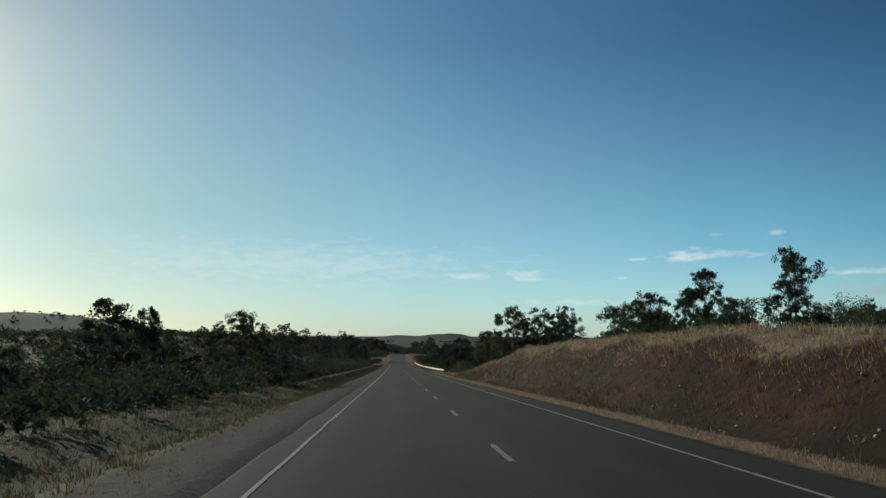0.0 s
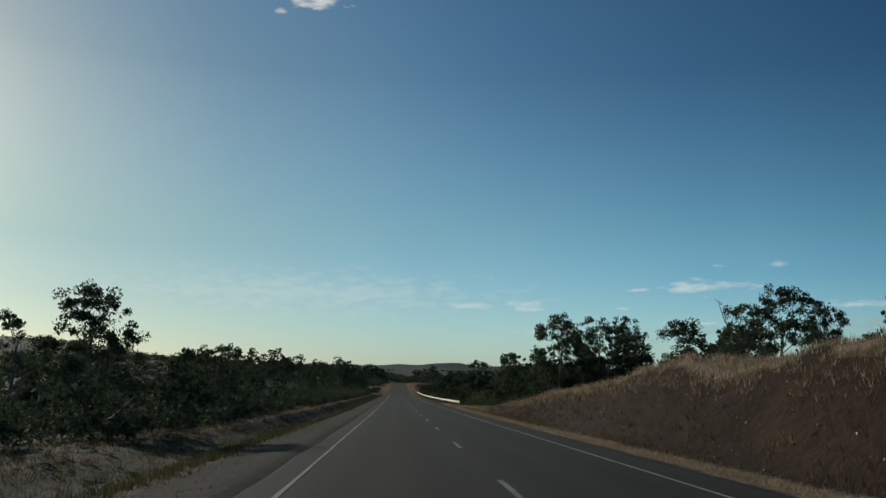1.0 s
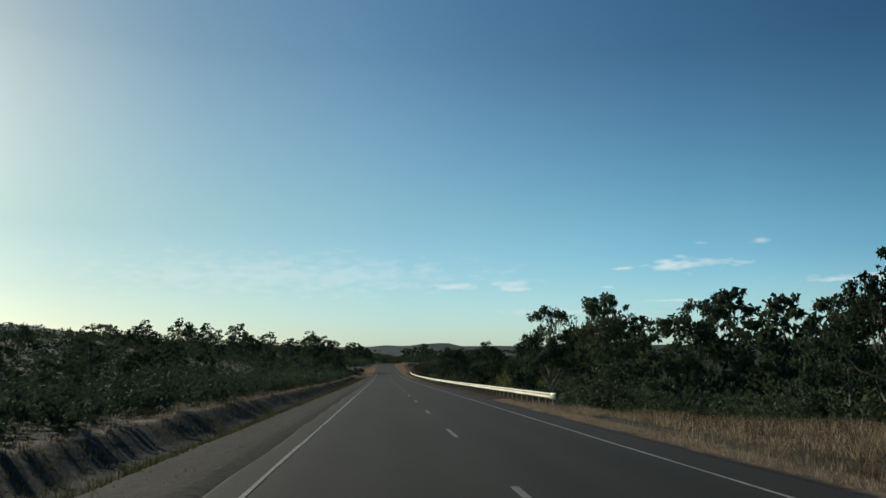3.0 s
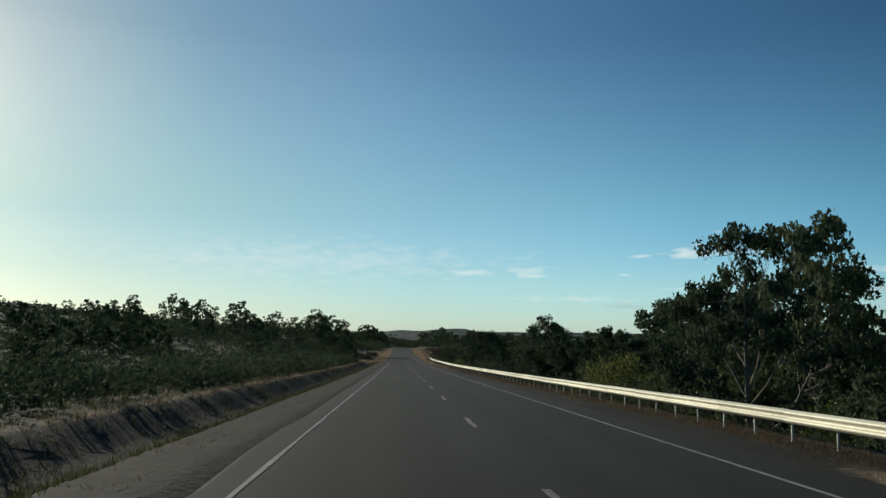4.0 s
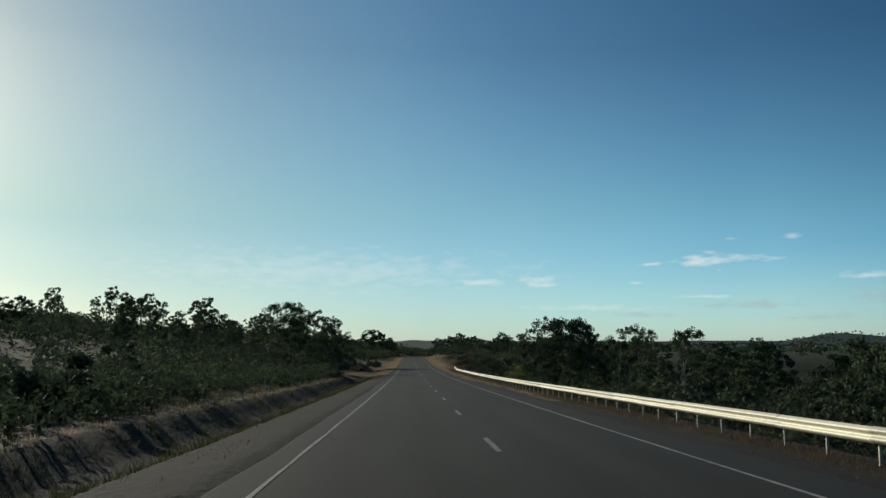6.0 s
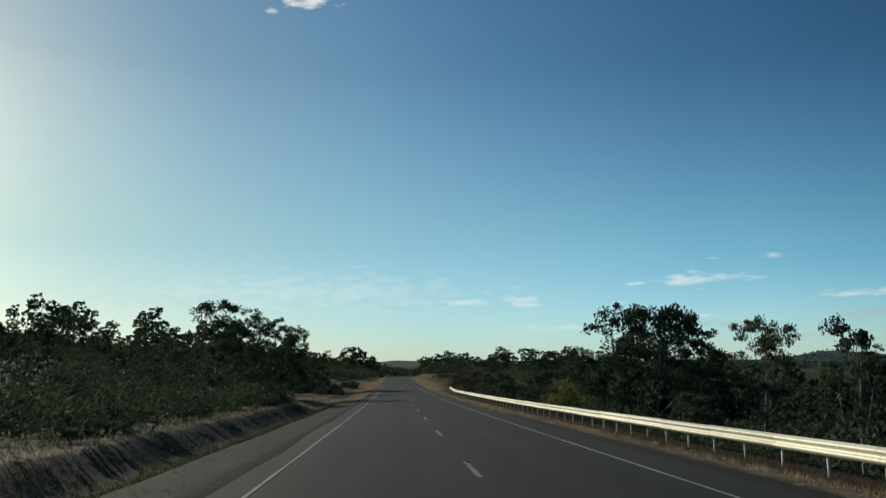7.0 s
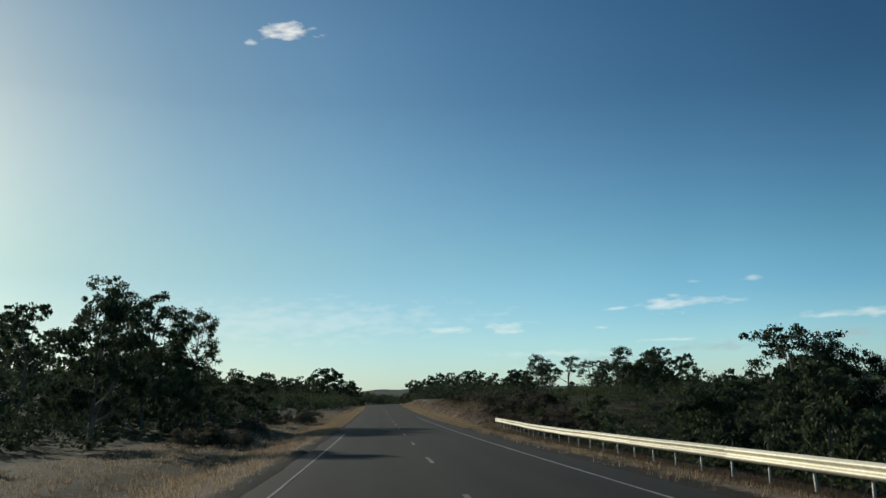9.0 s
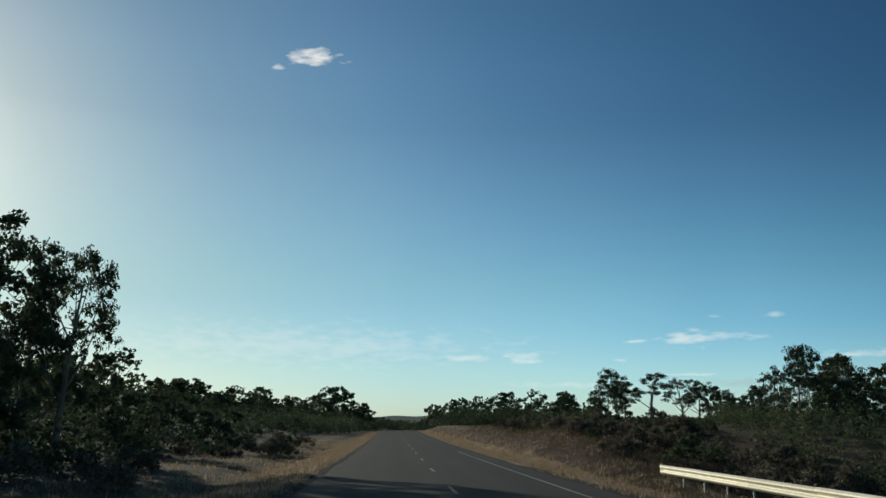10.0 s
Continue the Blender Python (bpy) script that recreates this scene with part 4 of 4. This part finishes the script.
# ---- undergrowth and far woods ----
def thicket(n, x0, x1, y0, y1, hmin, hmax, seed, tufts=7, each=11, leaf=0.22, edge=0.0):
    """Tangled undergrowth, too dense to count: bushes of leafy tufts heaped into domes."""
    q = np.random.default_rng(seed)
    x, y = q.uniform(x0, x1, n), q.uniform(y0, y1, n)
    keep = lumps(x, y, 9.0, seed) + q.normal(0, 0.3, n) > -0.35 + edge
    x, y = x[keep], y[keep]
    h = hmin + (hmax - hmin) * q.random(len(x)) ** 1.4 * np.clip(0.6 + 0.6 * lumps(x, y, 8.0, seed + 1), 0.12, 1.2)
    h = np.maximum(np.where(open_strip(x, y), np.minimum(h, 0.9), h), 0.4)
    x = x + road_x(y)
    bx, by, bh = (np.repeat(u, tufts) for u in (x, y, h))
    m = len(bx)
    a, g = q.uniform(0, math.tau, m), np.sqrt(q.random(m))
    wide = np.clip(bh * 0.6, 0.5, 2.2)
    top = bh * (1 - 0.6 * g * g) * q.uniform(0.25, 1.0, m)
    c = np.stack([bx + np.cos(a) * g * wide, by + np.sin(a) * g * wide, np.repeat(ground_z(x, y), tufts) + top], -1)
    v, f = leaves(q, c, np.clip(bh * 0.2, 0.24, 0.62) * q.uniform(0.7, 1.3, m), each, leaf, 0.2)
    return tagged(new("undergrowth", mesh_from("undergrowth", v, f, [LEAF])), "dense tangled dark green bush undergrowth", "undergrowth", kind="stuff")


thicket(800, 9.6, 14.5, 146, 378, 0.9, 3.8, 41, 8, 16, 0.155, -0.4)
thicket(850, 14.5, 20, 146, 384, 1.2, 4.4, 40, 8, 9, 0.23, -0.4)
thicket(1100, 19, 40, 146, 398, 1.6, 4.8, 49, 7, 6, 0.36, -0.3)
thicket(560, 16, 42, 392, 446, 1.0, 3.6, 47, 8, 16, 0.17, -0.4)
thicket(500, 32, 75, 290, 400, 1.2, 4.4, 48, 6, 6, 0.45, -0.3)
thicket(1100, 16, 60, 440, 650, 1.2, 4.6, 42, 6, 5, 0.50)
thicket(900, 13, 55, 10, 146, 0.6, 2.2, 43, 6, 7, 0.26)
thicket(2000, -26, -10.0, -5, 200, 0.7, 3.9, 44, 8, 8, 0.23, -0.2)
thicket(1200, -62, -25, -5, 200, 1.4, 4.6, 50, 6, 6, 0.38, -0.2)
thicket(1800, -28, -10.2, 200, 338, 0.5, 3.6, 45, 8, 8, 0.23, -0.2)
thicket(1300, -78, -27, 200, 400, 1.2, 4.8, 51, 6, 6, 0.42, -0.2)
thicket(1400, -80, -16, 400, 650, 1.0, 4.4, 46, 6, 5, 0.50, -0.1)
thicket(1000, 10.5, 34, 500, 720, 2.4, 6.5, 53, 7, 6, 0.45, -0.6)
thicket(700, -32, -10.5, 515, 650, 2.2, 6.3, 54, 7, 6, 0.45, -0.6)
thicket(600, 8, 90, 760, 960, 2.5, 7.0, 55, 6, 5, 0.81, -0.8)
thicket(360, -36, -5, 760, 880, 3.0, 8.0, 57, 8, 9, 0.45, -0.9)
thicket(700, -98, -45, 385, 480, 1.5, 4.4, 56, 7, 6, 0.43, -0.5)
thicket(500, -32, -14.5, 335, 450, 0.8, 3.4, 52, 8, 8, 0.26, -0.3)


def woods(n, box_x, box_y, size, seed, clear, each=10, low=3.0, high=5.5):
    q = np.random.default_rng(seed)
    x, y = q.uniform(*box_x, n), q.uniform(*box_y, n)
    keep = (np.abs(x - road_x(y)) > clear) & ~open_strip(x, y)
    x, y = x[keep], y[keep]
    h = q.uniform(low, high, len(x))
    z = ground_z(x, y)
    c, rad = [], []
    for k in range(4):
        c.append(np.stack([x + q.normal(0, 1.5, len(x)), y + q.normal(0, 1.5, len(x)), z + h * (0.12 + 0.17 * k)], -1))
        rad.append(h * 0.36)
    v, f = leaves(q, np.concatenate(c), np.concatenate(rad), each, size, 0.2)
    return tagged(new("far_woods", mesh_from("far_woods", v, f, [LEAF])), "dense dark green savanna woodland in the distance", "woodland", kind="stuff")


woods(2000, (-420, 420), (40, 900), 1.4, 5, 72, 9)
woods(900, (-270, -55), (150, 520), 0.8, 8, 50, 18, 2.5, 5.0)
woods(700, (-130, 130), (640, 1000), 1.1, 7, 12, 24)
woods(2600, (-1100, 1100), (900, 2000), 1.9, 6, 40, 9, 2.2, 3.8)


# ---- grass ----
def grass(name, spots, height, mat, seed, label, blades=7, width=0.010):
    q = np.random.default_rng(seed)
    c = np.repeat(spots, blades, 0)
    n = len(c)
    a = q.uniform(0, math.tau, n)
    out = np.stack([np.cos(a), np.sin(a), np.zeros(n)], -1)
    side = np.stack([-np.sin(a), np.cos(a), np.zeros(n)], -1)
    h = height * q.uniform(0.45, 1.2, (n, 1))
    p = c + out * q.uniform(0, 0.16, (n, 1)) - np.array([0, 0, 0.03])
    t = p + out * h * q.uniform(0.25, 0.95, (n, 1)) + np.array([0, 0, 1]) * h
    v = np.stack([p - side * width, p + side * width, t], 1).reshape(-1, 3)
    return tagged(new(name, mesh_from(name, v, np.arange(n * 3).reshape(n, 3), [mat])), label, "grass", kind="stuff")


def spots(n, x0, x1, y0, y1, seed, clump=4.0, cover=0.0):
    q = np.random.default_rng(seed)
    x, y = q.uniform(x0, x1, n), q.uniform(y0, y1, n)
    keep = lumps(x, y, clump, seed) + q.normal(0, 0.35, n) > -cover
    x, y = x[keep], y[keep]
    return np.stack([x + road_x(y), y, ground_z(x + road_x(y), y)], -1)


verge = np.concatenate([spots(5200, 7.3, 13, -5, 150, 3, 4, 0.5), spots(200, 5.4, 7.3, -5, 130, 17, 2, -0.2),
                        spots(3000, 4.6, 9, 385, 560, 4, 4, 0.6), spots(700, 4.3, 5.3, 300, 400, 14, 3, -0.2)])
grass("dry_grass", spots(8000, 4.7, 5.35, -5, 165, 1, 3, 1.0), 0.13, STRAW, 39, "short golden dry grass along the road edge", 7, 0.006)
grass("dry_grass", np.concatenate([spots(2600, 5.3, 6.5, -5, 135, 40, 8, 0.0), spots(2600, 6.4, 8.2, -5, 135, 41, 9, -0.1)]), 0.30, BROWN_GRASS, 40, "patches of dull dry grass on the cut bank", 8, 0.008)
grass("dry_grass", spots(1500, 5.4, 8.2, 116, 165, 43, 5, -0.1), 0.26, STRAW, 43, "golden dry grass at the foot of the bank", 8, 0.007)
grass("dry_grass", verge, 0.22, STRAW, 21, "golden dry grass on the road verge and bank top")
grass("dry_grass", spots(4200, 5.0, 7.4, 262, 400, 42, 4, 0.5), 0.12, BROWN_GRASS, 41, "short brown dry grass beside the guardrail", 6, 0.007)
grass("dry_grass", spots(7000, 4.7, 6.4, 150, 400, 2, 3, 0.5), 0.085, BROWN_GRASS, 36, "short brown dry grass between road and guardrail", 6, 0.006)
grass("dry_grass", np.concatenate([spots(8000, 6.2, 7.5, 156, 396, 28, 2, 0.8), spots(1800, 7.4, 8.6, 150, 400, 37, 3, 0.4)]), 0.17, BROWN_GRASS, 26, "dull brown dry grass under the guardrail", 8, 0.005)
grass("dry_grass", spots(3000, -5.8, -4.5, -5, 340, 34, 3, 0.2), 0.08, BROWN_GRASS, 29, "short brown dry grass on the gravel shoulder", 5)
grass("dry_grass", spots(900, 5.7, 8.2, -5, 125, 35, 4, 0.2), 0.36, BROWN_GRASS, 30, "brown dry stalks on the cut bank", 3, 0.007)
grass("dry_grass", np.concatenate([spots(3600, -13, -5.6, -5, 95, 29, 3, 0.5), spots(3000, -14, -9.2, 95, 330, 30, 3, 0.5)]), 0.2, BROWN_GRASS, 28, "dull brown dry grass on the flat beside the road")
grass("dry_grass", spots(1500, 5.2, 8.0, -5, 130, 19, 7, -0.1), 0.2, BROWN_GRASS, 27, "dull brown dry grass on the cut bank")
slope_grass = np.concatenate([spots(2200, 7.8, 13.5, 104, 150, 15, 6, 0.2), spots(4200, 7.6, 18, 394, 470, 16, 3, 0.6)])
grass("dry_grass", slope_grass, 0.40, BROWN_GRASS, 24, "tall dry brown grass on the slope beside the road", 10, 0.007)
grass("dry_grass", spots(4200, 7.6, 10.2, -5, 128, 18, 3, 0.9), 0.28, STRAW, 25, "golden dry grass along the top of the cut bank")
grass("dry_grass", np.concatenate([spots(6000, 4.9, 7.2, 394, 610, 61, 5, 0.6), spots(6000, -8.5, -4.3, 336, 610, 62, 5, 0.5)]), 0.20, STRAW, 61, "golden dry grass on the road verge and bank top", 7, 0.009)
grass("dry_grass", spots(3000, 5.2, 6.5, 270, 396, 63, 5, 0.5), 0.13, STRAW, 62, "short golden dry grass beside the guardrail", 7, 0.008)
grass("dry_grass", spots(2600, 7.4, 14, 100, 152, 64, 5, 0.3), 0.42, STRAW, 63, "tall golden dry grass on the slope beside the road", 8, 0.008)
edge_straw = np.concatenate([spots(6500, 4.85, 6.5, 394, 540, 65, 6, 0.9), spots(6500, -6.6, -4.2, 380, 540, 66, 6, 0.9)])
grass("dry_grass", edge_straw, 0.17, STRAW, 66, "dense pale golden dry grass right beside the asphalt", 6, 0.010)
leftside = np.concatenate([spots(1500, -9.9, -9.3, 80, 330, 5, 4, 0.3), spots(900, -15, -9.4, 0, 90, 5, 4, 0.1), spots(7500, -14, -4.8, 330, 480, 6, 4, 0.6)])
grass("dry_grass", leftside, 0.20, STRAW, 22, "golden dry grass on the road verge and bank top")
drain = np.concatenate([spots(5200, -7.4, -5.9, 60, 335, 7, 3, 0.6), spots(3600, -9.4, -7.4, 85, 330, 8, 3, 0.2), spots(4200, -14, -9.9, 85, 335, 38, 4, 0.4), spots(4600, -14, -6, -5, 90, 9, 4, 0.3)])
grass("green_grass", drain, 0.22, GREEN_GRASS, 23, "dull green tussock grass in the table drain")


# ---- stones on the cut bank ----
def stones(name, at, seed, smin, smax, label):
    q = np.random.default_rng(seed)
    cube = np.array([(-1, -1, -1), (1, -1, -1), (1, 1, -1), (-1, 1, -1), (-1, -1, 1), (1, -1, 1), (1, 1, 1), (-1, 1, 1)], float)
    cf = np.array([(0, 3, 2, 1), (4, 5, 6, 7), (0, 1, 5, 4), (1, 2, 6, 5), (2, 3, 7, 6), (3, 0, 4, 7)])
    v, f = [], []
    for i, p in enumerate(at):
        s = q.uniform(smin, smax) * q.uniform(0.6, 1.2, 3)
        v.append(p + (cube * (0.6 + 0.4 * q.random((8, 3)))) @ np.linalg.qr(q.normal(size=(3, 3)))[0] * s)
        f.append(cf + 8 * i)
    return tagged(new(name, mesh_from(name, np.concatenate(v), np.concatenate(f), [STONE])), label, "stone", kind="stuff")


stones("loose_stones", np.concatenate([spots(500, 5.4, 8.8, -4, 120, 31, 3, 0.4), spots(160, 5.2, 9, 392, 470, 32, 3, 0.4)]), 33, 0.018, 0.036, "pale loose stones scattered on the red-brown bank")
stones("loose_stones", spots(260, 5.9, 8.3, 20, 64, 71, 6, 0.3), 72, 0.018, 0.045, "pale angular stones lodged in the cut bank")
